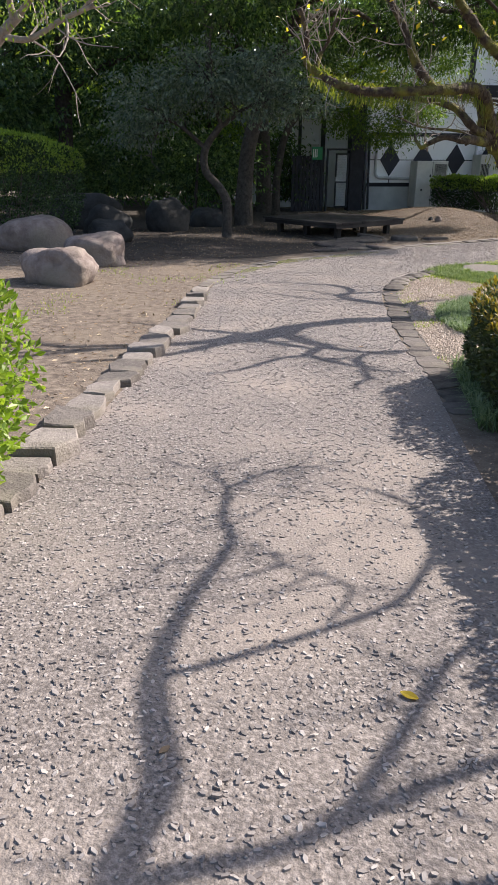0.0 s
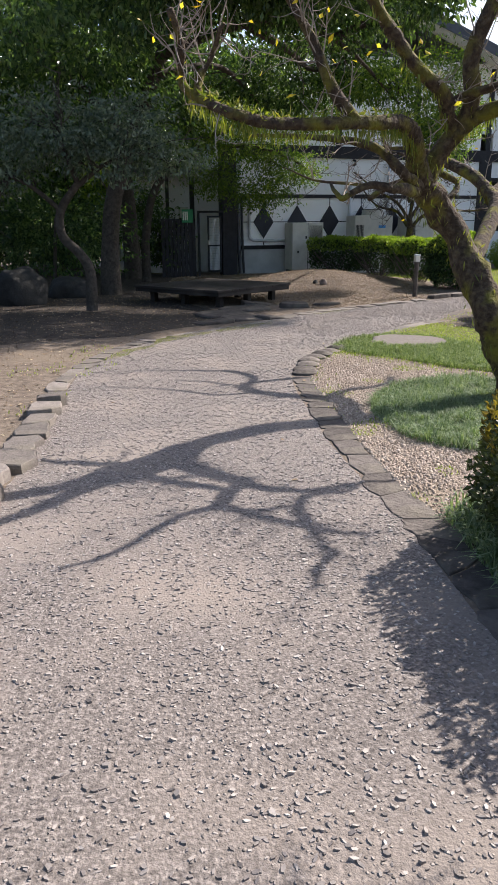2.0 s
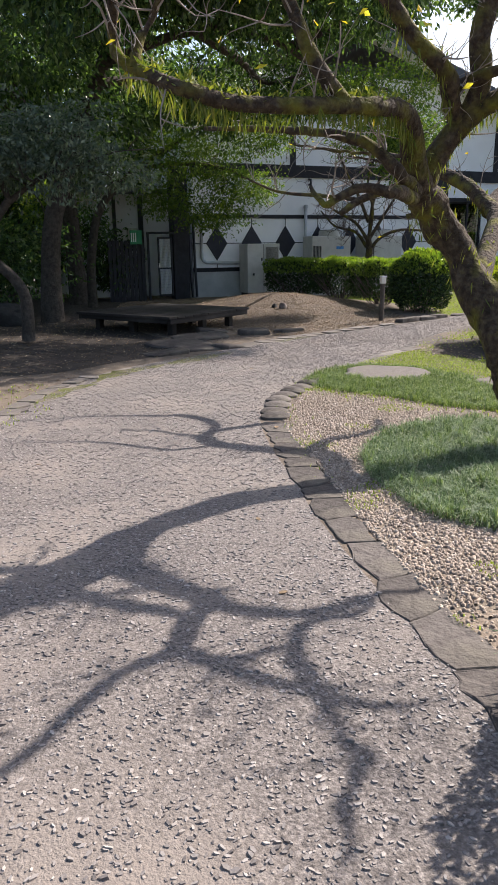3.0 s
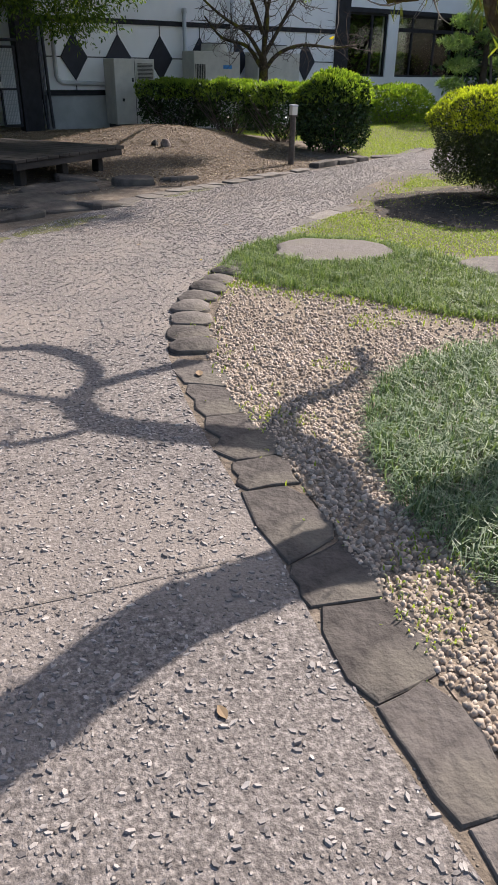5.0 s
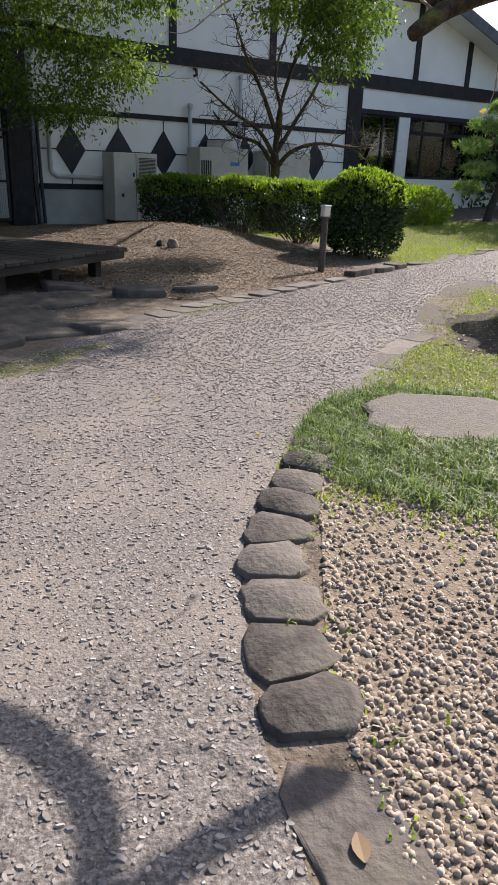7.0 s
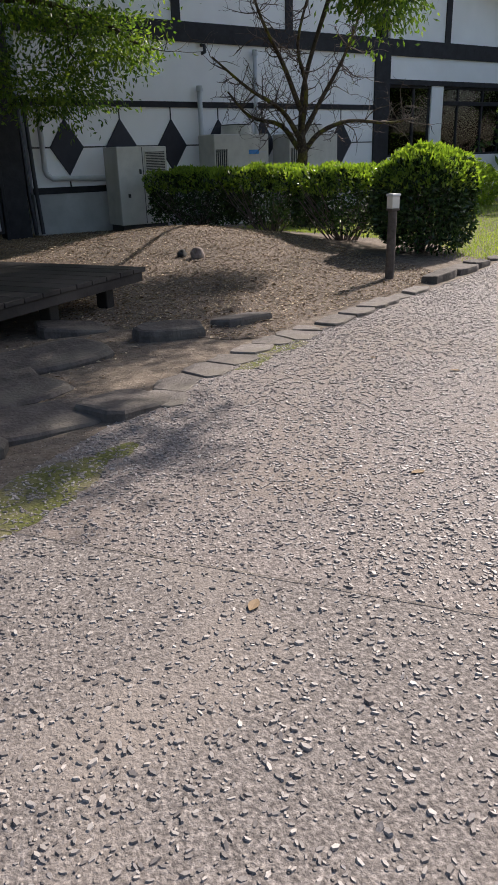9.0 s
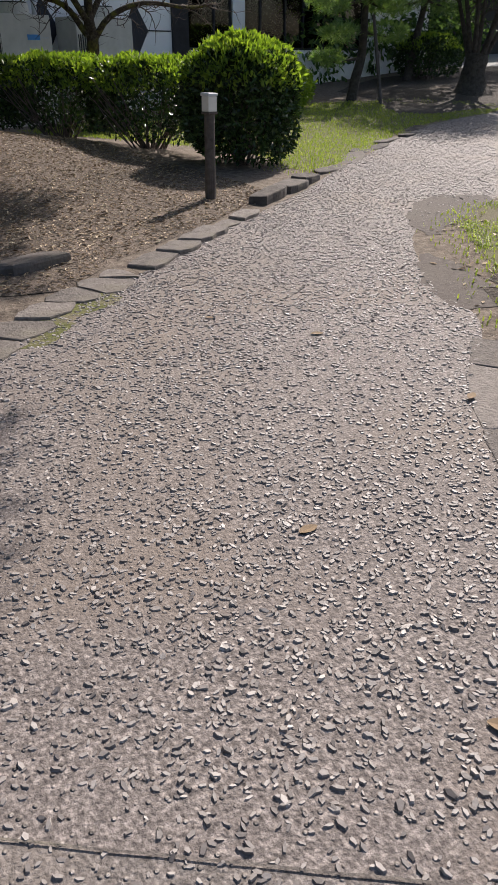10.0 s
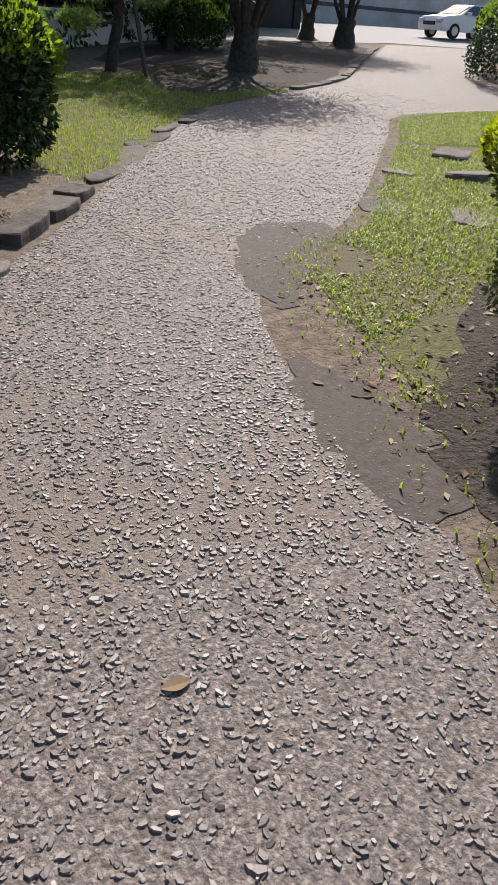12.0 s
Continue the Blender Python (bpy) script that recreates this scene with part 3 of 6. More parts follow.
# sheet paints the bush's shadow along with its leaf litter
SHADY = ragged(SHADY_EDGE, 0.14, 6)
tagged(patch("bush_soil", SHADY, 0.35, 0.0024, M_shadesoil), "bare soil with dry leaves under the clipped bush, darkened for its shadow", "soil")
for spot in DAMP_SPOTS:
    tagged(patch("damp_patch", ragged(spot, 0.1, 6), 0.2, 0.003, M_damp), "smooth damp soil washed over the path edge", "soil")
M_moss = material("moss", [(0.3, (0.05, 0.055, 0.018)), (0.55, (0.11, 0.115, 0.03)), (0.8, (0.2, 0.185, 0.07))], 30, 0.95, 0.9, 70, (0.17, 0.14, 0.1), 3.5, dist=0.01)
for spot in ([(0.25, 14.35), (0.6, 14.85), (0.95, 15.3), (1.25, 15.6), (1.15, 15.75), (0.7, 15.4), (0.35, 14.95)], [(1.3, 15.75), (1.75, 15.95), (2.1, 16.3), (2.35, 16.75), (2.05, 16.7), (1.6, 16.35)], [(-0.3, 13.0), (-0.1, 13.4), (0.15, 13.9), (0.3, 14.3), (0.1, 14.2), (-0.2, 13.7)], [(3.35, 17.95), (3.8, 18.3), (4.2, 18.6), (4.1, 18.68), (3.65, 18.42)]):
    tagged(patch("moss_patch", ragged(spot, 0.12, 6), 0.15, 0.0034, M_moss), "thin yellow-green moss creeping over the path edge", "moss")
tagged(patch("mulch_mound", MULCH, 0.3, 0.003, M_mulch, rough=0.004), "low mound of brown leaf mulch", "mulch")
# dark soil sheet standing for the shade below the trees
SHADE_SOIL = spline([(-16, 15), (-6, 14.6), (-2.7, 14.4), (-1.4, 15.0), (-0.3, 15.3), (0.5, 16.1), (1.3, 16.9), (1.6, 18.6), (0.9, 20), (0.0, 24), (0.3, 30.5), (-16, 36)], 4, True)
tagged(patch("leaf_mould", SHADE_SOIL, 0.5, 0.002, M_shadesoil), "soil under the trees, darkened for their shade", "soil")
# dark soil, made darker still to carry the grove's dappled shade
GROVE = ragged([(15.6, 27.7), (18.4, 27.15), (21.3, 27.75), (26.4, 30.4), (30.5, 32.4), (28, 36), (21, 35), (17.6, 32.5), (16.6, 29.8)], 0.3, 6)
tagged(patch("grove_soil", GROVE, 0.6, 0.0026, M_shadesoil), "dark bare soil under the many-stemmed trees, deepened for their shade", "soil")
YARD = [(26, 36), (34, 33.2), (36, 31.0), (44, 24), (70, 40), (60, 70), (30, 55)]
tagged(patch("road", YARD, 1.5, 0.012, M_asphalt), "pale sunlit tarmac of the car park", "road")

# ---- building ----
WALL = pose(6.02, 31.57, -0.05, 0, 0, 15.5)


def at_wall(u, v, z):
    return WALL @ Vector((u, v, z))


def wall_part(name, lo, hi, mat, parent, label="", bevel=0.0):
    ob = part(name, box_bm(lo, hi, bevel), mat, parent, label)
    return ob


house = thing("house", WALL, "white plastered hall with black timber framing and diamond tiles", "building", kind="structure")
wall_part("wall", (-3.6, 0, 0.95), (6.62, 0.3, 7.75), M_wall, house)
wall_part("plinth", (-3.6, 0.002, -0.5), (6.62, 0.3, 0.95), M_plinth, house, "grey plastered plinth")
wall_part("band", (-3.6, -0.03, 0.95), (6.6, 0.0, 1.09), M_black, house, "black timber band")
wall_part("band", (-3.6, -0.03, 2.78), (6.6, 0.0, 2.91), M_black, house, "black timber band")
wall_part("beam", (-3.6, -0.06, 4.2), (15.5, 0.0, 4.62), M_black, house, "black timber beam")
wall_part("column", (6.62, -0.06, -0.4), (7.2, 0.3, 4.2), M_black, house, "black timber column")
for u in (6.95, 9.52, 12.08, 0.3, 3.6):
    wall_part("post", (u - 0.11, -0.04, 4.62), (u + 0.11, 0.0, min(7.6, 7.6 - 0.327 * (u - 7.3))), M_black, house)
# wall right of the column with its window openings
wall_part("wall", (7.2, 0, 3.5), (14.4, 0.3, 5.25), M_wall, house)
wall_part("wall", (7.2, 0, -0.4), (20, 0.3, 1.5), M_wall, house)
wall_part("wall", (9.0, 0, 1.5), (9.5, 0.3, 3.5), M_wall, house)
wall_part("wall", (15.6, 0, 1.5), (20, 0.3, 3.3), M_wall, house)
wall_part("lintel", (7.2, -0.03, 3.46), (20, 0.0, 3.6), M_black, house)
# gable: a white triangle under the sloping eave
bm = bmesh.new()
tri = [(6.62, 5.25), (14.5, 5.25), (6.62, 7.84)]
fr = [bm.verts.new((u, 0.0, z)) for u, z in tri]
bk = [bm.verts.new((u, 0.3, z)) for u, z in tri]
bm.faces.new(fr)
bm.faces.new(bk[::-1])
for k in range(3):
    bm.faces.new((fr[k], bk[k], bk[(k + 1) % 3], fr[(k + 1) % 3]))
part("gable", bm, M_wall, house)


def slope_bm(u0, z0, u1, z1, v0, v1, th):
    bm = bmesh.new()
    q = [(u0, z0), (u1, z1), (u1, z1 + th), (u0, z0 + th)]
    a = [bm.verts.new((u, v0, z)) for u, z in q]
    b = [bm.verts.new((u, v1, z)) for u, z in q]
    bm.faces.new(a)
    bm.faces.new(b[::-1])
    for k in range(4):
        bm.faces.new((a[k], b[k], b[(k + 1) % 4], a[(k + 1) % 4]))
    bmesh.ops.recalc_face_normals(bm, faces=bm.faces)
    return bm


part("roof", slope_bm(3.0, 9.05, 21, 3.15, -0.95, 14, 0.16), M_roof, house, "dark blue-grey sheet roof")
part("fascia", slope_bm(3.0, 8.92, 21, 3.02, -1.0, -0.952, 0.36), M_roof, house, "dark blue-grey fascia board")
part("soffit", slope_bm(3.0, 9.0, 21, 3.1, -0.94, 0.0, 0.04), M_wall, house, "cream soffit boards")
part("roof", slope_bm(-4.2, 7.0, 2.99, 9.05, -0.95, 14, 0.16), M_roof, house)
wall_part("wall", (-3.6, 0.31, -0.4), (-3.3, 14, 7.5), M_wall, house)
wall_part("back_wall", (-3.6, 13.8, -0.4), (20, 14, 5.0), M_wall, house)
wall_part("end_wall", (19.7, 0.3, -0.4), (20, 13.8, 3.6), M_wall, house)
# hall behind the windows, its dimness put into a near-black colour
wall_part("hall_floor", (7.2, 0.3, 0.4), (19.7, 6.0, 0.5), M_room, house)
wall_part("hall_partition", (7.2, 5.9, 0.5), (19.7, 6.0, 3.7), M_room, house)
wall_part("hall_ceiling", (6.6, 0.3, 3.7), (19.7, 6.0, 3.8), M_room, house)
# diamond tiles with their joint lines
dia = bmesh.new()
for y, k in ((-0.0, 1.0), (-0.025, 1.0), (-0.035, 0.94)):
    for c, s in ((1, 0), (0, 1), (-1, 0), (0, -1)):
        dia.verts.new((c * 0.4 * k, y, s * 0.6 * k))
dia.verts.ensure_lookup_table()
for q in range(2):
    for k in range(4):
        dia.faces.new([dia.verts[i] for i in (q * 4 + k, q * 4 + (k + 1) % 4, q * 4 + 4 + (k + 1) % 4, q * 4 + 4 + k)])
dia.faces.new([dia.verts[i] for i in (11, 10, 9, 8)])
bmesh.ops.recalc_face_normals(dia, faces=dia.faces)
first = part("diamond_tile", dia, M_tile, house, "dark blue-black diamond tile")
first.location = (-2.7, 0, 1.93)
for i in range(1, 7):
    d = first.copy()
    scene.collection.objects.link(d)
    d.location = (-2.7 + 1.35 * i, 0, 1.93)
for i in range(7):
    u = -2.7 + 1.35 * i
    wall_part("joint_line", (u - 0.014, -0.01, 2.53), (u + 0.014, 0, 2.78), M_black, house)
    wall_part("joint_line", (u - 0.014, -0.01, 1.09), (u + 0.014, 0, 1.33), M_black, house)
    if i < 6:
        wall_part("joint_line", (u + 0.4, -0.01, 1.916), (u + 0.95, 0, 1.944), M_black, house)
wall_part("joint_line", (5.8, -0.01, 1.916), (6.6, 0, 1.944), M_black, house)
wall_part("joint_line", (-3.6, -0.01, 1.916), (-3.1, 0, 1.944), M_black, house)


def window(name, u0, u1, z0, z1, bars, transom=None):
    w = thing(name, None, "dark framed window of the hall", "window", kind="structure")
    w.matrix_basis = WALL
    for lo, hi in (((u0, 0.05, z0), (u1, 0.14, z0 + 0.07)), ((u0, 0.05, z1 - 0.07), (u1, 0.14, z1)), ((u0, 0.05, z0 + 0.07), (u0 + 0.07, 0.14, z1 - 0.07)), ((u1 - 0.07, 0.05, z0 + 0.07), (u1, 0.14, z1 - 0.07))):
        part("window_frame", box_bm(lo, hi, 0.006), M_black, w)
    for b in bars:
        part("mullion", box_bm((b - 0.035, 0.05, z0 + 0.07), (b + 0.035, 0.14, z1 - 0.07), 0.006), M_black, w)
    if transom:
        part("transom", box_bm((u0 + 0.07, 0.045, transom - 0.06), (u1 - 0.07, 0.145, transom + 0.06), 0.006), M_black, w)
    edges = [u0] + list(bars) + [u1]
    for a, b in zip(edges, edges[1:]):
        p = part("pane", box_bm((a + 0.02, 0.085, z0 + 0.03), (b - 0.02, 0.095, z1 - 0.03)), M_glass, w)
        p.visible_shadow = False
    return w


window("window_1", 7.2, 9.0, 1.5, 3.46, (8.3,))
window("window_2", 9.5, 15.6, 1.5, 3.46, (10.25, 11.4, 12.3, 13.4, 14.5), 3.0)

# ---- hedges and shrubs ----
def shell(n, c, dims, power, r, depth=0.12, yaw=0.0, lump=0.08, seed=0.0):
    """Points near the surface of a clipped rounded block, with outward directions."""
    d = unit(r.normal(size=(n, 3)))
    d[:, 2] = np.where(d[:, 2] < -0.8, -d[:, 2], d[:, 2])
    k = (np.abs(d) ** power).sum(1) ** (-1 / power)
    k *= 1 - depth * r.uniform(0, 1, n) ** 1.5
    k *= np.array([1 + lump * noise.noise(Vector(q) * 2.3 + Vector((seed, 0, 0))) * 2 for q in d])
    p = d * k[:, None] * np.array(dims) / 2
    a = radians(yaw)
    q = p.copy()
    q[:, 0], q[:, 1] = p[:, 0] * math.cos(a) - p[:, 1] * math.sin(a), p[:, 0] * math.sin(a) + p[:, 1] * math.cos(a)
    return q + np.array(c), d


def stems(c, dims, n, r, base_z, rad=0.012, m=None):
    out = []
    for _ in range(n):
        w = r.uniform(0, 6.28)
        s = r.uniform(0, 0.25)
        e = r.uniform(0.35, 0.9)
        x0, y0 = c[0] + math.cos(w) * s * dims[0] / 2, c[1] + math.sin(w) * s * dims[1] / 2
        x1, y1 = c[0] + math.cos(w) * e * dims[0] / 2, c[1] + math.sin(w) * e * dims[1] / 2
        z1 = base_z + dims[2] * r.uniform(0.5, 0.9)
        out.append(tube([(x0, y0, base_z - 0.02), ((x0 + x1) / 2 + r.normal() * 0.04, (y0 + y1) / 2 + r.normal() * 0.04, base_z + 0.45 * (z1 - base_z)), (x1, y1, z1)], (rad, rad * 0.8, rad * 0.35), 5, 3, False))
    return join(out)


def shrub(name, blocks, n, size, mats, label, category="shrub", power=3.0, seed=1, sprig=0, sprig_mat=None, stem_n=20, depth=0.14, base=None, group="", inner=0.35, low=0.0, taper=0.0, sides=0.25):
    """A clipped bush: leaves in several shells over branching stems. blocks: centre, dims, yaw."""
    r = np.random.default_rng(seed)
    t = thing(name, Matrix.Translation((blocks[0][0][0], blocks[0][0][1], gz(blocks[0][0][0], blocks[0][0][1]))), label, category, group)
    inv = np.array(t.matrix_basis.translation)
    lv, st, sp = [], [], []
    vol = sum(b[1][0] * b[1][2] + b[1][1] * b[1][2] + b[1][0] * b[1][1] for b in blocks)
    for c, dims, yaw in blocks:
        g0 = gz(c[0], c[1])
        share = int(n * (dims[0] * dims[2] + dims[1] * dims[2] + dims[0] * dims[1]) / vol)
        p, d = shell(share, (c[0], c[1], c[2]), dims, power, r, depth, yaw, seed=seed)
        p2, d2 = shell(int(share * inner), (c[0], c[1], c[2]), [x * 0.8 for x in dims], power, r, 0.5, yaw, seed=seed)
        for a in (p, p2):
            f = 1 - taper * np.clip(0.7 - (a[:, 2] - c[2] + dims[2] / 2) / dims[2], 0, 1) / 0.7
            a[:, :2] = np.array(c[:2]) + (a[:, :2] - np.array(c[:2])) * f[:, None]
        if taper:
            thin = r.random(len(p)) < np.clip((p[:, 2] - g0 - low) / 0.3, 0.75, 1)
            p, d = p[thin], d[thin]
        keep, keep2 = p[:, 2] > g0 + low + 0.06, p2[:, 2] > g0 + low + 0.03
        lv.append(leaves(p[keep] - inv, d[keep] * 0.8 + [0, 0, 0.3], size, size * 0.5, r))
        lv.append(leaves(p2[keep2] - inv, d2[keep2], size * 1.2, size * 0.6, r))
        st.append(stems((c[0] - inv[0], c[1] - inv[1]), dims, stem_n, r, g0 - inv[2]))
        if sprig:
            k = int(sprig * share / n)
            q, e = shell(k * 3, (c[0], c[1], c[2]), dims, power, r, 0.02, yaw, seed=seed)
            top = e[:, 2] > sides + r.uniform(0, 1, len(e)) ** 2 * (0.25 - sides)
            q, e = q[top][:k], e[top][:k]
            f = 1 - taper * np.clip(0.7 - (q[:, 2] - c[2] + dims[2] / 2) / dims[2], 0, 1) / 0.7
            q[:, :2] = np.array(c[:2]) + (q[:, :2] - np.array(c[:2])) * f[:, None]
            for j in range(4):
                sp.append(leaves(q - inv + r.normal(size=q.shape) * size * 0.25 + [0, 0, size * 0.4], e * 0.4 + [0, 0, 0.9], size * 0.95, size * 0.42, r, spread=0.8))
    solid("foliage", [(*join(lv), 0)], [mats], t)
    # on hedge and azalea these shoots also brighten the top for sunlight
    if sp:
        solid("new_growth", [(*join(sp), 0)], [sprig_mat], t, "bright new shoots on top")
    solid("branchwork", [(*join(st), 0)], [M_twigred], t, smooth=True)["kind"] = "stuff"
    return t


hb = []
for (x0, y0), (x1, y1) in zip([(8.0, 24.4), (7.45, 26.3), (6.5, 28.0)], [(7.45, 26.3), (6.5, 28.0), (5.25, 29.6)]):
    hb.append((((x0 + x1) / 2, (y0 + y1) / 2, 0.63 + 0.5 * gz((x0 + x1) / 2, (y0 + y1) / 2)), (math.hypot(x1 - x0, y1 - y0) + 0.5, 0.95, 1.2), math.degrees(math.atan2(y1 - y0, x1 - x0))))
# the many bright shoots stand in part for sunlit glints on top
shrub("hedge", hb, 15000, 0.085, M_hedge, "long clipped evergreen hedge with bright new growth on top", "hedge", 4.0, 11, 3000, M_young, 40, low=0.12, taper=0.1, inner=0.25)
shrub("round_bush", [((8.25, 23.45, 0.76), (1.42, 1.46, 1.5), 20)], 8500, 0.09, M_hedge, "rounded glossy evergreen bush at the end of the hedge", "bush", 3.0, 12, 900, M_young, 30)
# yellow shoots stay on top, so dark leaves carry the sides' shade
shrub("yellow_bush", [((8.42, 16.8, 0.7), (2.65, 2.35, 1.35), 0)], 30000, 0.045, M_boxinner, "clipped bush with yellow-green foliage over bare stems", "bush", 4.0, 13, 6600, M_yellow, 110, low=0.1, inner=0.7, taper=0.26, sides=0.3)
shrub("leafy_shrub", [((13.4, 30.4, 0.65), (2.8, 1.6, 1.2), 10)], 5000, 0.1, M_young, "loose bright green shrub below the windows", "shrub", 2.5, 14)
shrub("near_shrub", [((-0.72, 3.55, 0.85), (1.25, 1.6, 1.25), 0)], 4600, 0.06, M_young, "bright green leafy shrub beside the kerb", "shrub", 2.4, 15, 300, M_young, 14, depth=0.3)
shrub("low_hedge", [((3.12, 6.0, 0.55), (1.15, 2.2, 0.78), 0), ((3.2, 3.6, 0.68), (1.15, 3.0, 0.88), 0), ((3.2, 0.6, 0.88), (1.15, 3.4, 0.88), 0)], 34000, 0.055, M_boxinner, "low clipped hedge with orange-tinged new leaves", "hedge", 3.5, 16, 2600, M_copper, 26, inner=0.7)
# extra bright shoots stand in part for sun on this bush
shrub("clipped_azalea", [((-6.0, 16.9, 1.25), (3.1, 2.7, 2.15), 0)], 15000, 0.065, M_hedge, "large rounded clipped bush behind boulders", "bush", 3.0, 17, 2600, M_young, 20)
shrub("topiary_bush", [((22.3, 33.8, 1.25), (2.3, 1.9, 1.25), 0)], 5000, 0.09, M_hedge, "round topiary bush on the far lawn", "bush", 2.6, 18, 500, M_young)
shrub("far_hedge", [((26.3, 24.6, 1.3), (3.0, 3.2, 2.1), 30), ((28.6, 25.6, 1.4), (3.0, 3.2, 2.1), 30)], 9000, 0.11, M_hedge, "tall clipped hedge beside the path to the car park", "hedge", 4.0, 19, 900, M_young)

# ---- low wooden platform bench ----
bench = thing("platform_bench", pose(1.42, 19.1, 0, 0, 0, 47), "low square platform bench of dark weathered timber", "bench")
for i in range(11):
    part("plank", box_bm((i * 0.25 + 0.004, 0, 0.36), (i * 0.25 + 0.246, 2.75, 0.41), 0.006), M_bench, bench)
for y in (0.02, 2.66):
    part("rail", box_bm((0.05, y, 0.26), (2.7, y + 0.07, 0.358), 0.005), M_bench, bench)
for x in (0.05, 2.6):
    part("rail", box_bm((x, 0.1, 0.27), (x + 0.07, 2.65, 0.358), 0.005), M_bench, bench)
for x in (0.35, 1.35, 2.3):
    for y in (0.25, 1.35, 2.4):
        part("leg", box_bm((x, y, -0.03), (x + 0.14, y + 0.14, 0.258), 0.008), M_bench, bench)

# ---- bollard light ----
bollard = thing("bollard_light", pose(6.498, 21.322, 0, 0, 0.8, 10), "brown garden bollard light with a square frosted head", "lamp")
bm = bmesh.new()
bmesh.ops.create_cone(bm, cap_ends=True, segments=16, radius1=0.058, radius2=0.055, depth=0.93, matrix=Matrix.Translation((0, 0, 0.385)))
part("post", bm, M_post, bollard)
part("collar", box_bm((-0.062, -0.062, 0.85), (0.062, 0.062, 0.875), 0.004), M_post, bollard)
part("lamp_glass", box_bm((-0.058, -0.058, 0.875), (0.058, 0.058, 1.02), 0.006), M_lens, bollard, "frosted glass head")
part("cap", box_bm((-0.066, -0.066, 1.02), (0.066, 0.066, 1.05), 0.006), M_pipe, bollard, "grey metal cap")

# ---- trees ----
def twigs(r, pts, n, length, rad, up=0.3, level=2, spread=0.7, seg=4, start=0.25, crook=0.25):
    """Side branches along a limb, each forking again; gives tubes and tips."""
    c = spline(pts, 5)
    out, tips = [], []
    for _ in range(n):
        i = int(r.uniform(start, 1) * (len(c) - 1))
        j = min(i + 1, len(c) - 1)
        t = unit(c[j] - c[max(0, j - 2)])
        d = unit(t * 0.6 + spread * r.normal(size=3) + [0, 0, up])
        l = length * r.uniform(0.5, 1.2)
        q = [c[i]]
        for k in range(3):
            d = unit(d + crook * r.normal(size=3) + [0, 0, up * 0.25])
            q.append(q[-1] + d * l / 3)
        rr = rad * r.uniform(0.7, 1.2)
        out.append(tube(q, (rr, rr * 0.75, rr * 0.5, rr * 0.2), seg, 2, False))
        if level > 1:
            o, t2 = twigs(r, q, max(2, int(n ** 0.5) + 1), length * 0.5, rr * 0.55, up, level - 1, spread, 3 if level == 2 else seg, 0.2, crook)
            out += o
            tips += t2
        else:
            tips.append(q[-1])
    return out, tips


def local(parts, origin):
    return [(v - np.array(origin), f) for v, f in parts]


def tree_thing(name, base, label, category="tree"):
    return thing(name, Matrix.Translation(base), label, category)


def clump(r, c, rad, n):
    """Points in an uneven cloud, denser to the outside and with gaps."""
    d = unit(r.normal(size=(n, 3)))
    k = r.uniform(0.25, 1, (n, 1)) ** 0.5
    gap = np.array([noise.noise(Vector(q) * 1.9 + Vector((c[0], c[1], c[2]))) for q in d])
    fine = np.array([noise.noise(Vector(q) * 4.7 + Vector((c[2], c[0], c[1]))) for q in d])
    k *= np.clip(1 + 0.7 * gap + 0.55 * fine, 0.25, 1.5)[:, None]
    return np.array(c) + d * k * np.array(rad), d


def sprays(r, c, rad, n, per, leaf, reach):
    """Leaves gathered in small flat sprays inside a cloud."""
    p, d = clump(r, c, rad, n)
    ps, ds = np.repeat(p, per, 0), np.repeat(unit(d + r.normal(size=d.shape) * 0.5 + [0, 0, -0.2]), per, 0)
    ps = ps + r.normal(size=ps.shape) * reach * np.array([1.15, 1.15, 0.2])
    return ps, ds


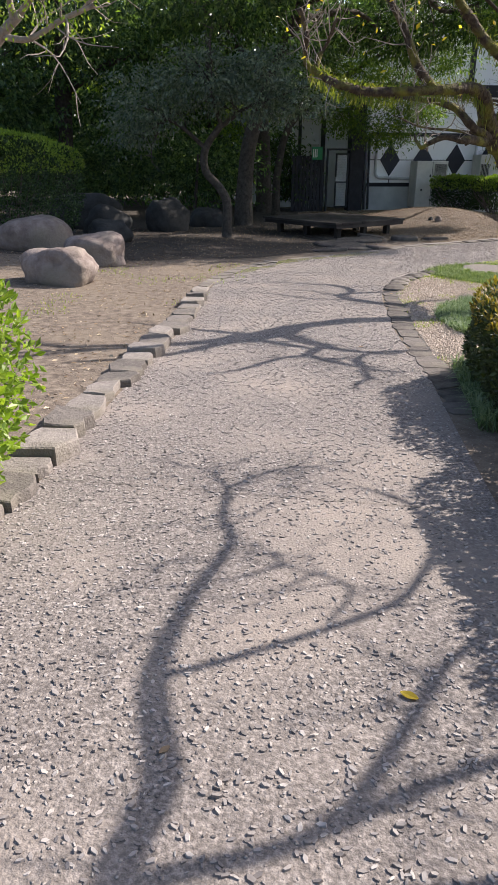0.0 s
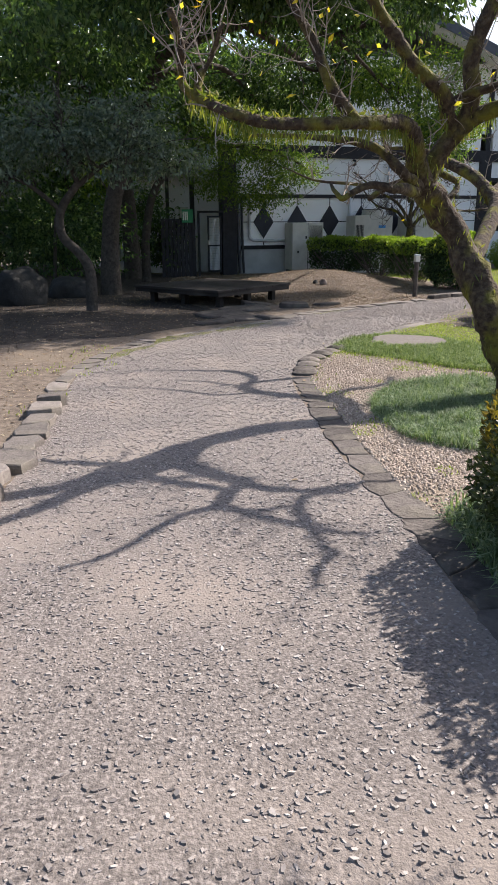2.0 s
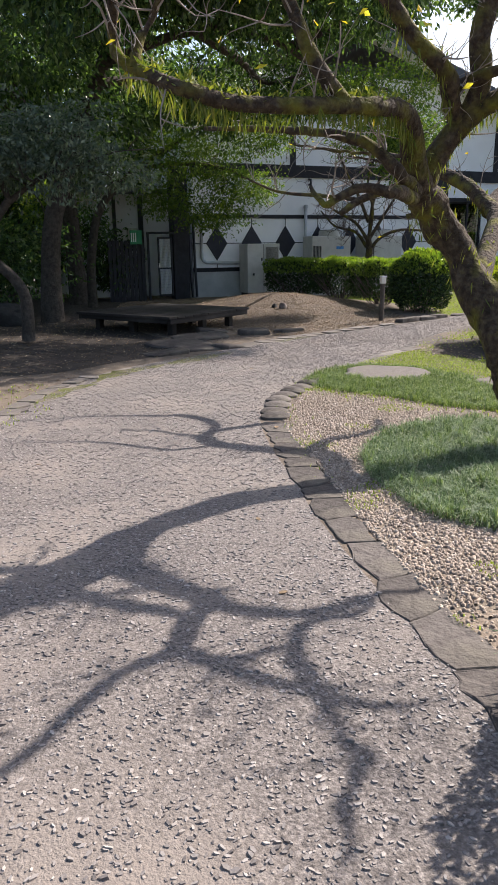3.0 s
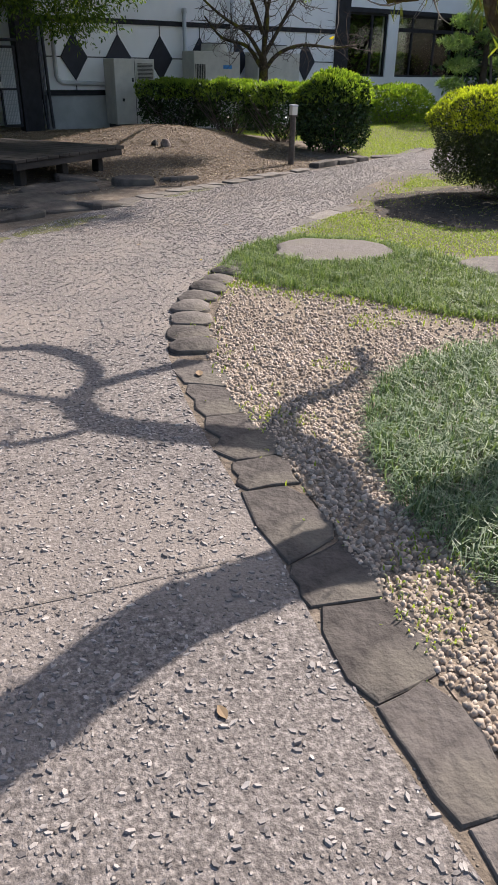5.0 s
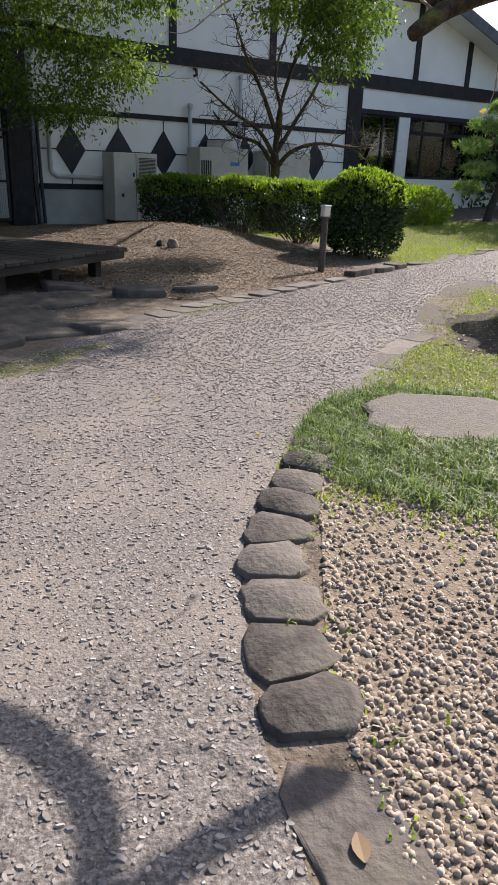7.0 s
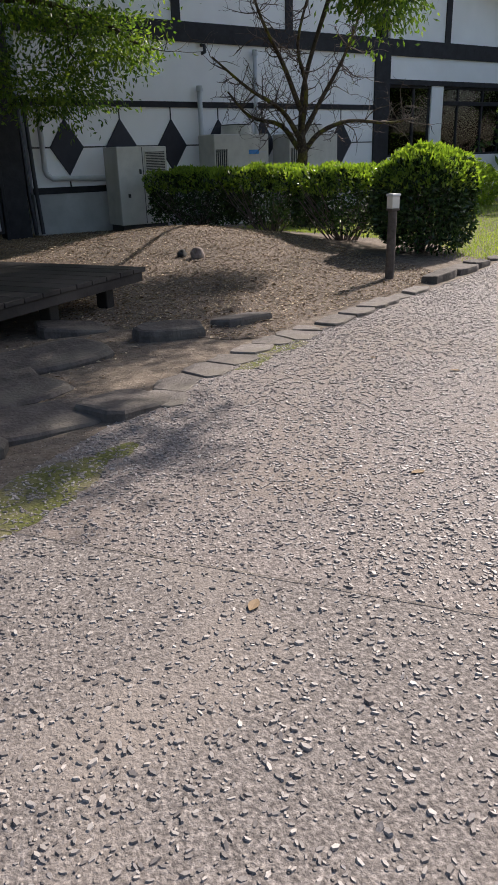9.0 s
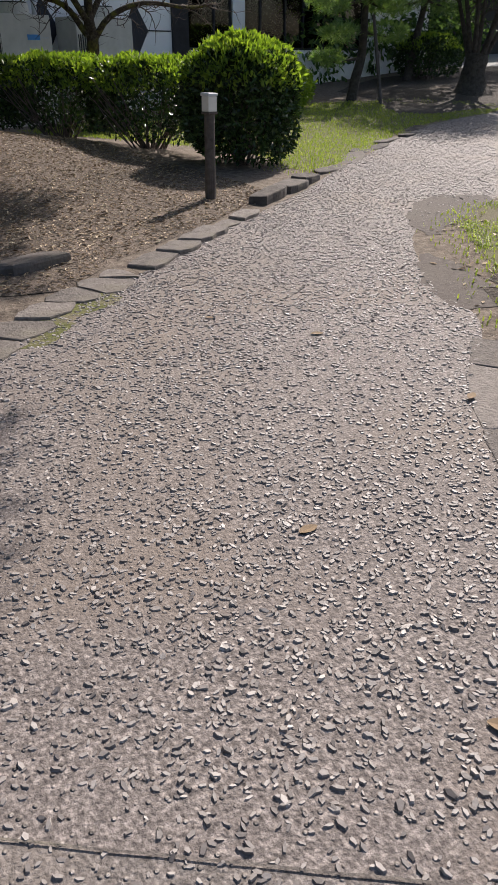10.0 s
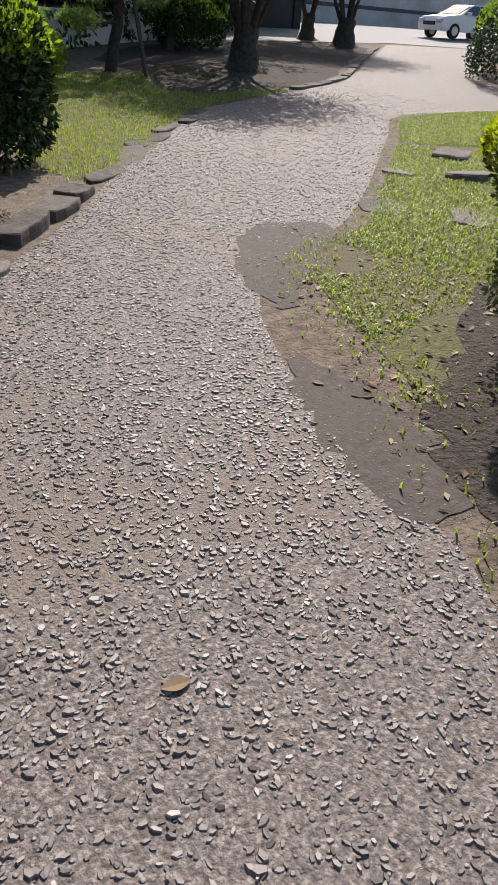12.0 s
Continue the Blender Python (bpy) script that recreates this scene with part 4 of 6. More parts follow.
# gnarled plum tree whose mossy limb hangs over the path
r = np.random.default_rng(31)
base = (4.45, 10.28, 0.0)
plum = tree_thing("plum_tree", base, "gnarled nearly bare plum tree with mossy limbs beside the path")
trunk = [(4.5, 10.28, -0.08), (4.34, 10.27, 0.25), (4.19, 10.28, 0.55), (4.04, 10.3, 0.89), (3.93, 10.42, 1.17), (3.75, 10.65, 1.63), (3.54, 10.7, 1.95), (3.3, 10.5, 2.18), (3.15, 10.26, 2.42)]
toward = (1.025, 0.7125)
over = lambda rows: [(x + toward[0] * h, y + toward[1] * h, h + gz(x, y)) for x, y, h in rows]
limbs = {
    "long": ([(3.16, 10.28, 2.4), (3.06, 10.12, 2.6), (2.86, 9.85, 2.66), (2.48, 9.54, 2.62), (1.74, 9.36, 2.59), (1.35, 9.28, 2.66), (1.04, 9.55, 2.84)], (0.1, 0.09, 0.07, 0.056, 0.05, 0.044, 0.038)),
    "prong_a": ([(1.06, 9.53, 2.82), (0.96, 9.58, 2.95), (0.98, 9.5, 3.16), (0.9, 9.35, 3.4)], (0.04, 0.033, 0.03, 0.024)),
    "prong_b": ([(1.1, 9.5, 2.79), (1.12, 9.5, 2.95), (1.22, 9.48, 3.12), (1.32, 9.35, 3.3)], (0.035, 0.03, 0.024, 0.017)),
    "mid": ([(2.42, 9.52, 2.62), (2.2, 9.5, 2.88), (2.05, 9.55, 3.22), (1.8, 9.55, 3.6)], (0.055, 0.05, 0.04, 0.028)),
    "fork": ([(3.3, 10.52, 2.15), (3.4, 10.5, 2.38), (3.52, 10.42, 2.58), (3.7, 10.3, 2.76), (3.95, 10.12, 2.84), (4.28, 9.89, 2.9)], (0.11, 0.1, 0.09, 0.08, 0.07, 0.055)),
    "up": ([(3.58, 10.38, 2.64), (3.66, 10.28, 2.9), (3.6, 10.18, 3.3), (3.8, 10.0, 4.0), (3.75, 10.1, 4.8)], (0.085, 0.08, 0.075, 0.055, 0.03)),
    "back": ([(3.5, 10.35, 2.7), (3.3, 10.1, 2.95), (3.05, 10.0, 3.12), (2.75, 9.9, 3.42), (2.4, 9.7, 3.85), (2.2, 9.4, 4.4)], (0.07, 0.065, 0.06, 0.055, 0.042, 0.025)),
    "low_left": ([(3.2, 10.35, 2.1), (2.95, 9.95, 2.12), (2.82, 9.79, 2.11), (2.63, 9.85, 2.14), (2.47, 9.84, 2.08), (2.36, 9.81, 2.03), (2.29, 9.97, 2.16)], (0.06, 0.05, 0.042, 0.034, 0.028, 0.024, 0.014)),
    "left": ([(3.25, 10.42, 2.15), (2.98, 10.05, 2.26), (2.79, 10.11, 2.45), (2.57, 10.27, 2.55), (2.18, 10.46, 2.61), (1.6, 10.75, 2.66)], (0.06, 0.05, 0.044, 0.036, 0.028, 0.015)),
    "cross": (over([(0.66, 8.45, 2.8), (0.58, 8.37, 2.85), (0.67, 8.07, 2.9), (0.88, 7.91, 2.95), (1.23, 7.73, 2.95)]), (0.04, 0.045, 0.04, 0.035, 0.03)),
    "right": (over([(1.36, 7.86, 2.88), (1.5, 7.74, 2.95), (1.85, 7.66, 3.0), (2.13, 7.77, 3.05), (2.4, 7.79, 3.1)]), (0.05, 0.045, 0.04, 0.034, 0.02)),
    "crown_a": (over([(1.36, 7.86, 2.88), (1.24, 7.66, 2.94), (1.17, 7.43, 2.97), (0.96, 7.28, 3.0), (0.78, 7.04, 3.02), (0.62, 6.77, 3.05), (0.3, 6.5, 3.1)]), (0.055, 0.055, 0.05, 0.036, 0.032, 0.026, 0.016)),
    "crown_b": (over([(1.17, 7.42, 2.97), (1.41, 7.21, 2.97), (1.58, 7.08, 2.98), (1.72, 7.0, 3.0), (1.85, 6.91, 3.0), (2.06, 6.87, 3.05)]), (0.042, 0.036, 0.034, 0.03, 0.026, 0.014)),
    "crown_c": (over([(2.13, 7.77, 3.05), (2.05, 7.62, 3.0), (1.89, 7.6, 3.0), (1.74, 7.54, 3.0), (1.66, 7.35, 3.0), (1.67, 7.13, 3.0), (1.73, 6.96, 3.0), (1.73, 6.79, 3.0), (1.76, 6.62, 3.0), (1.66, 6.43, 3.0), (1.6, 6.2, 3.05)]), (0.022, 0.028, 0.03, 0.033, 0.036, 0.036, 0.034, 0.03, 0.026, 0.02, 0.012)),
    "crown_d": (over([(1.26, 7.34, 3.0), (1.43, 7.31, 3.02), (1.55, 7.34, 3.0), (1.67, 7.42, 3.0)]), (0.024, 0.022, 0.02, 0.018)),
    "crown_g": ([(3.62, 10.12, 3.45), (4.2, 10.6, 4.0), (4.9, 11.0, 4.3), (5.6, 11.2, 4.5)], (0.05, 0.04, 0.03, 0.016)),
    "low": ([(3.84, 10.5, 1.35)] + over([(2.54, 10.05, 1.7), (2.54, 10.36, 2.0), (2.38, 10.52, 2.15), (2.1, 10.68, 2.35), (1.66, 10.95, 2.55), (1.57, 11.28, 2.55), (1.7, 11.46, 2.5)]) + [(4.62, 13.32, 2.34), (4.47, 13.16, 2.14), (4.11, 13.05, 2.07)], (0.1, 0.09, 0.085, 0.08, 0.075, 0.068, 0.06, 0.05, 0.042, 0.04, 0.03)),
    "low_back": (over([(2.46, 10.46, 2.06), (2.52, 10.68, 2.2), (2.68, 10.88, 2.35), (2.99, 11.02, 2.5), (3.29, 11.28, 2.6), (3.37, 11.62, 2.62)]), (0.075, 0.07, 0.062, 0.055, 0.048, 0.03)),
    "low_fork": (over([(1.64, 11.4, 2.53), (1.7, 11.72, 2.48), (1.58, 12.0, 2.4)]) + [(3.76, 13.82, 2.3), (3.5, 13.75, 2.14)], (0.045, 0.045, 0.045, 0.05, 0.035)),
    "low_end": ([(3.76, 13.82, 2.3), (3.3, 13.95, 2.36), (2.75, 14.05, 2.42), (2.3, 14.1, 2.6)], (0.03, 0.026, 0.018, 0.008)),
    "low_side": (over([(1.55, 11.02, 2.56), (1.46, 11.3, 2.62), (1.31, 11.39, 2.66), (1.1, 11.55, 2.72), (0.7, 11.7, 2.8)]), (0.03, 0.026, 0.022, 0.018, 0.008)),
    "low_near": (over([(1.66, 10.95, 2.55), (1.46, 10.86, 2.64), (1.17, 10.84, 2.7), (0.86, 11.05, 2.75), (0.47, 11.25, 2.8), (-0.19, 11.33, 2.9)]), (0.034, 0.03, 0.026, 0.022, 0.018, 0.008)),
}
tv, tf = tube(trunk, (0.26, 0.2, 0.175, 0.165, 0.155, 0.145, 0.14, 0.12, 0.1), 16, 6)
bump = np.array([noise.noise(Vector(q) * 4) * 0.06 + noise.noise(Vector(q) * 11) * 0.025 for q in tv])
axis = spline(trunk, 7)
near = axis[np.array([((axis - q) ** 2).sum(1).argmin() for q in tv])]
tv = tv + bump[:, None] * unit(tv - near)
solid("trunk", [(*join(local([(tv, tf)], base)), 0)], M_bark, plum, "lichen-crusted leaning trunk", smooth=True)
fern, gold, fine = [], [], []
for key, (pts, rad) in limbs.items():
    v, f = tube(pts, rad, 10, 6)
    v = v + (np.array([noise.noise(Vector(q) * 9) for q in v]) * 0.02)[:, None] * r.normal(size=(1, 3))
    solid("limb", [(*join(local([(v, f)], base)), 0)], M_bark, plum, smooth=True)
    o, tips = twigs(r, pts, 7 if key in ("long", "low", "low_back", "fork") else 5 if key.startswith("low") else 9, 0.5, 0.009, 0.35, 2, 0.8)
    fine += o
    tips = np.array(tips)
    pick = tips[r.random(len(tips)) < (0.3 if key in ("prong_a", "prong_b", "mid", "long", "back") else 0.08)]
    if len(pick):
        gold.append(leaves(pick, r.normal(size=pick.shape), 0.075, 0.04, r, 0.3))
solid("fine_branching", [(*join(local(fine, base)), 0)], M_twig, plum, "pale leafless twigs")["kind"] = "stuff"
solid("last_leaves", [(*join(local(gold, base)), 0)], M_autumn, plum, "few remaining yellow leaves")
for key, n in (("long", 520), ("up", 120), ("low", 90), ("back", 120), ("fork", 160)):
    c = spline(limbs[key][0], 14)
    i = r.integers(4, len(c), n)
    p = c[i] + r.normal(size=(n, 3)) * 0.02
    fern.append(leaves(p + [0, 0, -0.03], np.tile([0, 0, -1.0], (n, 1)), 0.13, 0.014, r, 0.6, 0.35))
    fern.append(leaves(p + [0, 0, 0.04], np.tile([0, 0, 0.6], (n, 1)), 0.07, 0.016, r, 0.0, 0.7))
c = spline(trunk, 12)
p = c[r.integers(8, len(c), 420)] + unit(r.normal(size=(420, 3))) * 0.18
fern.append(leaves(p, np.tile([0, 0, -0.8], (420, 1)), 0.09, 0.014, r, 0.5, 0.5))
solid("epiphyte_moss", [(*join(local(fern, base)), 0)], M_fern, plum, "yellow-green moss and hanging ferns")

# second bare tree, behind the low hedge
base = (4.05, 2.2, gz(4.05, 2.2))
bare = tree_thing("bare_tree", base, "bare tree behind the low clipped hedge")
H = Vector((2.65, 1.85, 2.9))
lift = lambda q, dz=0.0: [(x + H.x + 1.02 * dz, y + H.y + 0.71 * dz, H.z + dz) for x, y in q]
lm = [
    (([(4.07, 2.2, 0.25), (3.98, 2.4, 1.1), (3.75, 2.9, 2.1)] + lift([(0.98, 1.45), (0.96, 1.85)])), (0.1, 0.08, 0.06, 0.046, 0.042)),
    (lift([(0.96, 1.85), (0.86, 2.31), (0.92, 2.82), (1.04, 3.34), (0.98, 3.6), (0.97, 4.02)]), (0.042, 0.036, 0.028, 0.023, 0.021, 0.018)),
    (lift([(0.97, 4.02), (1.1, 4.2), (1.29, 4.38), (1.5, 4.42)]), (0.017, 0.014, 0.01, 0.006)),
    (lift([(0.97, 4.02), (0.9, 4.15), (0.83, 4.28), (0.6, 4.35)]), (0.016, 0.013, 0.009, 0.005)),
    (lift([(0.88, 2.29), (1.17, 2.47), (1.67, 2.84), (1.84, 3.1), (1.98, 3.5), (1.93, 3.93), (1.75, 4.1)]), (0.022, 0.02, 0.02, 0.018, 0.018, 0.013, 0.008)),
    (lift([(1.0, 1.55), (1.39, 1.74), (1.64, 2.14), (1.86, 2.53), (2.1, 2.75)], 0.1), (0.034, 0.028, 0.025, 0.02, 0.014)),
    (lift([(1.39, 1.74), (1.91, 2.05), (2.5, 2.25)], 0.1), (0.03, 0.025, 0.015)),
    (lift([(1.45, 2.7), (1.55, 2.99), (1.3, 3.15), (1.15, 3.35)]), (0.011, 0.01, 0.007, 0.004)),
]
fine = []
for pts, rad in lm:
    solid("limb", [(*join(local([tube(pts, rad, 8, 5)], base)), 0)], M_bark, bare, smooth=True)
    fine += twigs(r, pts, 10, 0.5, 0.009, 0.1, 2, 0.7, start=0.3, crook=0.45)[0]
solid("fine_branching", [(*join(local(fine, base)), 0)], M_twigred, bare)["kind"] = "stuff"

# bare tree in front of the building
r = np.random.default_rng(5)
base = (8.5, 29.4, gz(8.5, 29.4))
bt = tree_thing("small_bare_tree", base, "small spreading leafless tree behind the hedge")
fine = []
stemp = [(8.5, 29.4, -0.05), (8.45, 29.35, 0.8), (8.55, 29.3, 1.5), (8.5, 29.3, 2.0)]
solid("trunk", [(*join(local([tube(stemp, (0.16, 0.13, 0.12, 0.1), 10, 4)], base)), 0)], M_bark, bt, smooth=True)
for q in ([(8.5, 29.3, 1.5), (8.9, 29.2, 2.0), (9.6, 29.1, 2.25), (10.6, 29.1, 2.2), (11.3, 29.2, 2.3)], [(8.5, 29.3, 1.9), (8.0, 29.2, 2.5), (7.2, 29.0, 2.9), (6.4, 29.0, 3.5)], [(8.5, 29.3, 1.9), (8.6, 29.2, 2.9), (8.4, 29.2, 3.8), (8.7, 29.1, 5.0)], [(8.5, 29.3, 1.9), (9.1, 29.4, 2.8), (9.6, 29.4, 3.6), (10.0, 29.3, 4.6)], [(8.45, 29.3, 1.7), (8.1, 29.5, 2.2), (7.4, 29.6, 2.4), (6.9, 29.6, 2.9)], [(8.5, 29.3, 2.5), (8.1, 29.3, 3.4), (7.6, 29.2, 4.2), (7.2, 29.0, 5.0)]):
    solid("limb", [(*join(local([tube(q, np.linspace(0.065, 0.02, len(q)), 8, 4)], base)), 0)], M_bark, bt, smooth=True)
    fine += twigs(r, q, 24, 0.85, 0.014, 0.15, 2, 0.8, crook=0.5)[0]
solid("fine_branching", [(*join(local(fine, base)), 0)], M_twigred, bt)["kind"] = "stuff"

# evergreen shade trees round the bench
def shade_tree(name, base, trunk, rad, limbs, clouds, mat, label, leaf=0.15, seed=1, per=9, wood=None, shift=(0, 0, 0)):
    r = np.random.default_rng(seed)
    move = lambda q: tuple(np.array(q, float) + np.array(shift)[:len(q)])
    base, trunk, limbs, clouds = move(base), [move(q) for q in trunk], [[move(q) for q in l] for l in limbs], [(move(c), a, n) for c, a, n in clouds]
    b = (base[0], base[1], gz(base[0], base[1]))
    t = tree_thing(name, b, label)
    wood = wood or M_barkdark
    tv, tf = tube(trunk, rad, 10, 4)
    solid("trunk", [(*join(local([(tv, tf)], b)), 0)], wood, t, smooth=True)
    fine = []
    for q in limbs:
        solid("limb", [(*join(local([tube(q, np.linspace(rad[-1] * 0.8, 0.03, len(q)), 7, 4)], b)), 0)], wood, t, smooth=True)
        fine += twigs(r, q, 9, 1.2, 0.02, 0.1, 2, 0.7)[0]
    if fine:
        solid("fine_branching", [(*join(local(fine, b)), 0)], wood, t)["kind"] = "stuff"
    lv = []
    for c, rd, n in clouds:
        p, d = sprays(r, c, rd, n, per, leaf, 0.17)
        ok = p[:, 2] > 0.4
        lv.append(leaves(p[ok], d[ok], leaf, leaf * 0.42, r, 0.45, 0.7))
    solid("crown", [(*join(local(lv, b)), 0)], mat, t)
    return t


shade_tree("olive_tree", (-1.12, 17.95), [(-1.12, 17.95, -0.05), (-1.1, 17.9, 0.75), (-1.3, 17.9, 1.15), (-1.62, 17.9, 1.5), (-1.62, 17.9, 2.0), (-1.2, 17.8, 2.55)], (0.13, 0.11, 0.1, 0.095, 0.09, 0.07),
           [[(-1.2, 17.8, 2.5), (-0.6, 17.7, 2.9), (0.1, 17.6, 3.1)], [(-1.6, 17.9, 2.0), (-2.2, 17.8, 2.5), (-3.0, 17.6, 2.9)], [(-1.2, 17.8, 2.5), (-1.4, 17.5, 3.2), (-1.5, 17.4, 3.9)]],
           [((-0.5, 17.7, 3.1), (0.9, 0.8, 0.55), 300), ((-1.6, 17.6, 3.5), (1.1, 0.9, 0.7), 420), ((-2.9, 17.6, 3.0), (1.0, 0.9, 0.7), 320), ((-0.1, 17.9, 3.7), (0.9, 0.9, 0.6), 260), ((-3.4, 17.9, 2.4), (0.7, 0.7, 0.45), 140), ((0.7, 17.9, 3.0), (0.7, 0.7, 0.4), 140)],
           M_grey, "small crooked grey-leaved tree in the shade", 0.11, 41, 8, shift=(-0.18, 0.95, 0.1))
# the high foliage over path and lawn is unseen, added to cast shade
shade_tree("camphor_tree", (-1.3, 22.5), [(-1.3, 22.5, -0.05), (-1.25, 22.5, 1.2), (-1.05, 22.5, 2.6), (-0.3, 22.4, 4.4), (0.4, 22.3, 6.0)], (0.3, 0.24, 0.22, 0.19, 0.15),
           [[(-0.6, 22.4, 3.8), (-1.8, 22, 5.2), (-3.4, 21.6, 6.3)], [(0.3, 22.3, 5.8), (2.4, 21.8, 6.4), (4.6, 22.2, 6.2), (6.8, 24, 5.0)], [(0.4, 22.3, 6.0), (0.6, 21.0, 7.2), (0.8, 19.8, 7.6)], [(0.2, 22.3, 5.4), (1.8, 23.5, 5.8), (3.0, 25.5, 5.2)], [(4.6, 22.2, 6.2), (6.4, 22.0, 7.0), (8.6, 22.6, 8.1), (11.0, 24.6, 8.5)], [(2.4, 21.8, 6.4), (3.9, 20.2, 6.5), (6.2, 19.3, 6.6)], [(2.4, 21.8, 6.4), (3.6, 23.4, 6.2), (4.6, 24.9, 6.0), (6.4, 25.2, 6.6)]],
           [((-1.5, 21.8, 6.0), (2.4, 2.0, 1.5), 900), ((-3.8, 21.5, 6.2), (2.2, 2.0, 1.6), 480), ((0.9, 21, 7.2), (2.3, 2.0, 1.3), 560), ((2.4, 19.9, 6.8), (1.7, 1.5, 0.9), 420), ((4.3, 21.8, 6.7), (1.6, 1.4, 0.8), 380), ((0.2, 18.6, 6.3), (1.7, 1.3, 0.9), 380), ((-2.0, 18.3, 6.0), (1.8, 1.4, 0.9), 150), ((0.2, 23.5, 5.0), (1.6, 1.5, 1.2), 420), ((1.5, 18.8, 7.4), (2.2, 1.6, 0.9), 520), ((3.6, 20.4, 8.2), (2.6, 2.0, 1.0), 640), ((-1.2, 17.6, 7.4), (2.6, 1.6, 0.9), 330), ((-4.2, 18.0, 7.6), (2.8, 2.0, 1.0), 220), ((2.0, 23, 8.8), (3.0, 2.4, 1.1), 480),
            ((3.6, 19.0, 6.5), (1.5, 1.3, 0.6), 400), ((5.85, 19.6, 6.6), (1.5, 1.3, 0.6), 400), ((10.0, 22.9, 8.7), (1.5, 1.4, 0.6), 560), ((11.25, 25.1, 8.6), (1.5, 1.4, 0.6), 480), ((6.0, 22.3, 7.0), (1.6, 1.4, 0.7), 280), ((9.65, 26.5, 9.1), (1.6, 1.2, 0.6), 300), ((1.6, 18.4, 6.5), (1.4, 1.2, 0.6), 340),
            ((3.5, 24.9, 5.5), (1.5, 0.9, 0.75), 330), ((5.6, 25.0, 5.8), (1.4, 0.9, 0.7), 300), ((1.5, 25.1, 5.7), (1.4, 0.9, 0.9), 330), ((4.4, 25.2, 7.0), (2.2, 1.0, 0.8), 360)],
           M_dark, "tall dark evergreen tree behind the bench", 0.175, 42, 7, shift=(-0.1, 0.6, 0.0))
shade_tree("evergreen_tree", (-1.3, 28.8), [(-1.3, 28.8, -0.05), (-1.35, 28.8, 2), (-1.5, 28.8, 4.5), (-1.6, 28.6, 7.0)], (0.32, 0.27, 0.24, 0.18),
           [[(-1.5, 28.8, 4), (-3.5, 28.3, 5), (-5, 28, 5.6)], [(-1.5, 28.8, 4.8), (0.4, 28.6, 5.9), (1.4, 28.4, 6.6)]],
           [((-1.6, 28.2, 6.8), (3.2, 2.2, 2.2), 1300), ((-4.8, 28, 6.0), (2.8, 2.2, 2.4), 1100), ((0.6, 28.6, 8.0), (2.6, 2.0, 1.8), 450), ((-3.0, 28.5, 9.4), (3.5, 2.4, 2.0), 420)],
           M_dark, "large dark evergreen tree in deep shade", 0.2, 43)
shade_tree("evergreen_tree", (-7.5, 24.5), [(-7.5, 24.5, -0.05), (-7.4, 24.5, 2), (-7.2, 24.4, 4.5), (-7.0, 24.2, 7)], (0.34, 0.28, 0.24, 0.18),
           [[(-7.2, 24.4, 3.8), (-5.4, 24, 4.6), (-4, 23.6, 4.8)], [(-7.2, 24.4, 4.4), (-9.5, 24, 5.4)]],
           [((-7.2, 24, 6.6), (3.0, 2.3, 2.4), 1300), ((-4.6, 24, 4.6), (2.2, 1.7, 1.4), 750), ((-9.8, 24, 5.2), (2.6, 2.0, 2.4), 900), ((-6.2, 24.4, 9.2), (3.6, 2.5, 2.0), 460), ((-8.6, 23.5, 3.2), (1.9, 1.5, 1.2), 500)],
           M_dark, "large dark evergreen tree in deep shade", 0.18, 44)
shade_tree("evergreen_tree", (-4.2, 34.5), [(-4.2, 34.5, -0.05), (-4.2, 34.5, 3), (-4.0, 34.4, 6)], (0.35, 0.28, 0.2),
           [], [((-4.0, 34.5, 4.4), (3.4, 1.8, 2.6), 1300), ((-9.0, 34.0, 4.6), (3.6, 1.8, 3.2), 1400), ((-3.0, 35.0, 9.5), (5, 2.0, 3.0), 560), ((-10, 35, 10), (5, 2.0, 3.0), 520), ((-13.5, 32, 4.5), (3.2, 2.2, 4.0), 1300), ((-16, 30, 9), (4, 3, 3.5), 600)],
           M_dark, "dense row of dark evergreens at the back of the garden", 0.31, 45, 6)
shade_tree("pale_tree", (-4.5, 11.6), [(-4.5, 11.6, -0.05), (-4.25, 11.6, 1.2), (-3.95, 11.5, 2.4), (-3.8, 11.4, 3.0), (-3.35, 11.3, 3.45), (-3.0, 11.2, 3.7)], (0.14, 0.12, 0.1, 0.085, 0.075, 0.06),
           [[(-3.35, 11.3, 3.45), (-2.9, 11.2, 3.4), (-2.4, 11.1, 3.6), (-1.9, 11.0, 3.75)], [(-3.0, 11.2, 3.7), (-2.6, 11.0, 4.0), (-2.3, 10.9, 4.4)], [(-3.8, 11.4, 3.0), (-4.2, 11.2, 3.5), (-4.3, 11.0, 4.0)], [(-3.1, 11.2, 3.65), (-3.1, 11.0, 4.1), (-3.3, 10.8, 4.5)]],
           [((-2.6, 11.0, 3.8), (0.9, 0.6, 0.5), 120), ((-3.6, 11.2, 4.0), (0.8, 0.6, 0.5), 110)], M_young, "pale-limbed garden tree with few bright leaves", 0.085, 46, 3, M_twig)
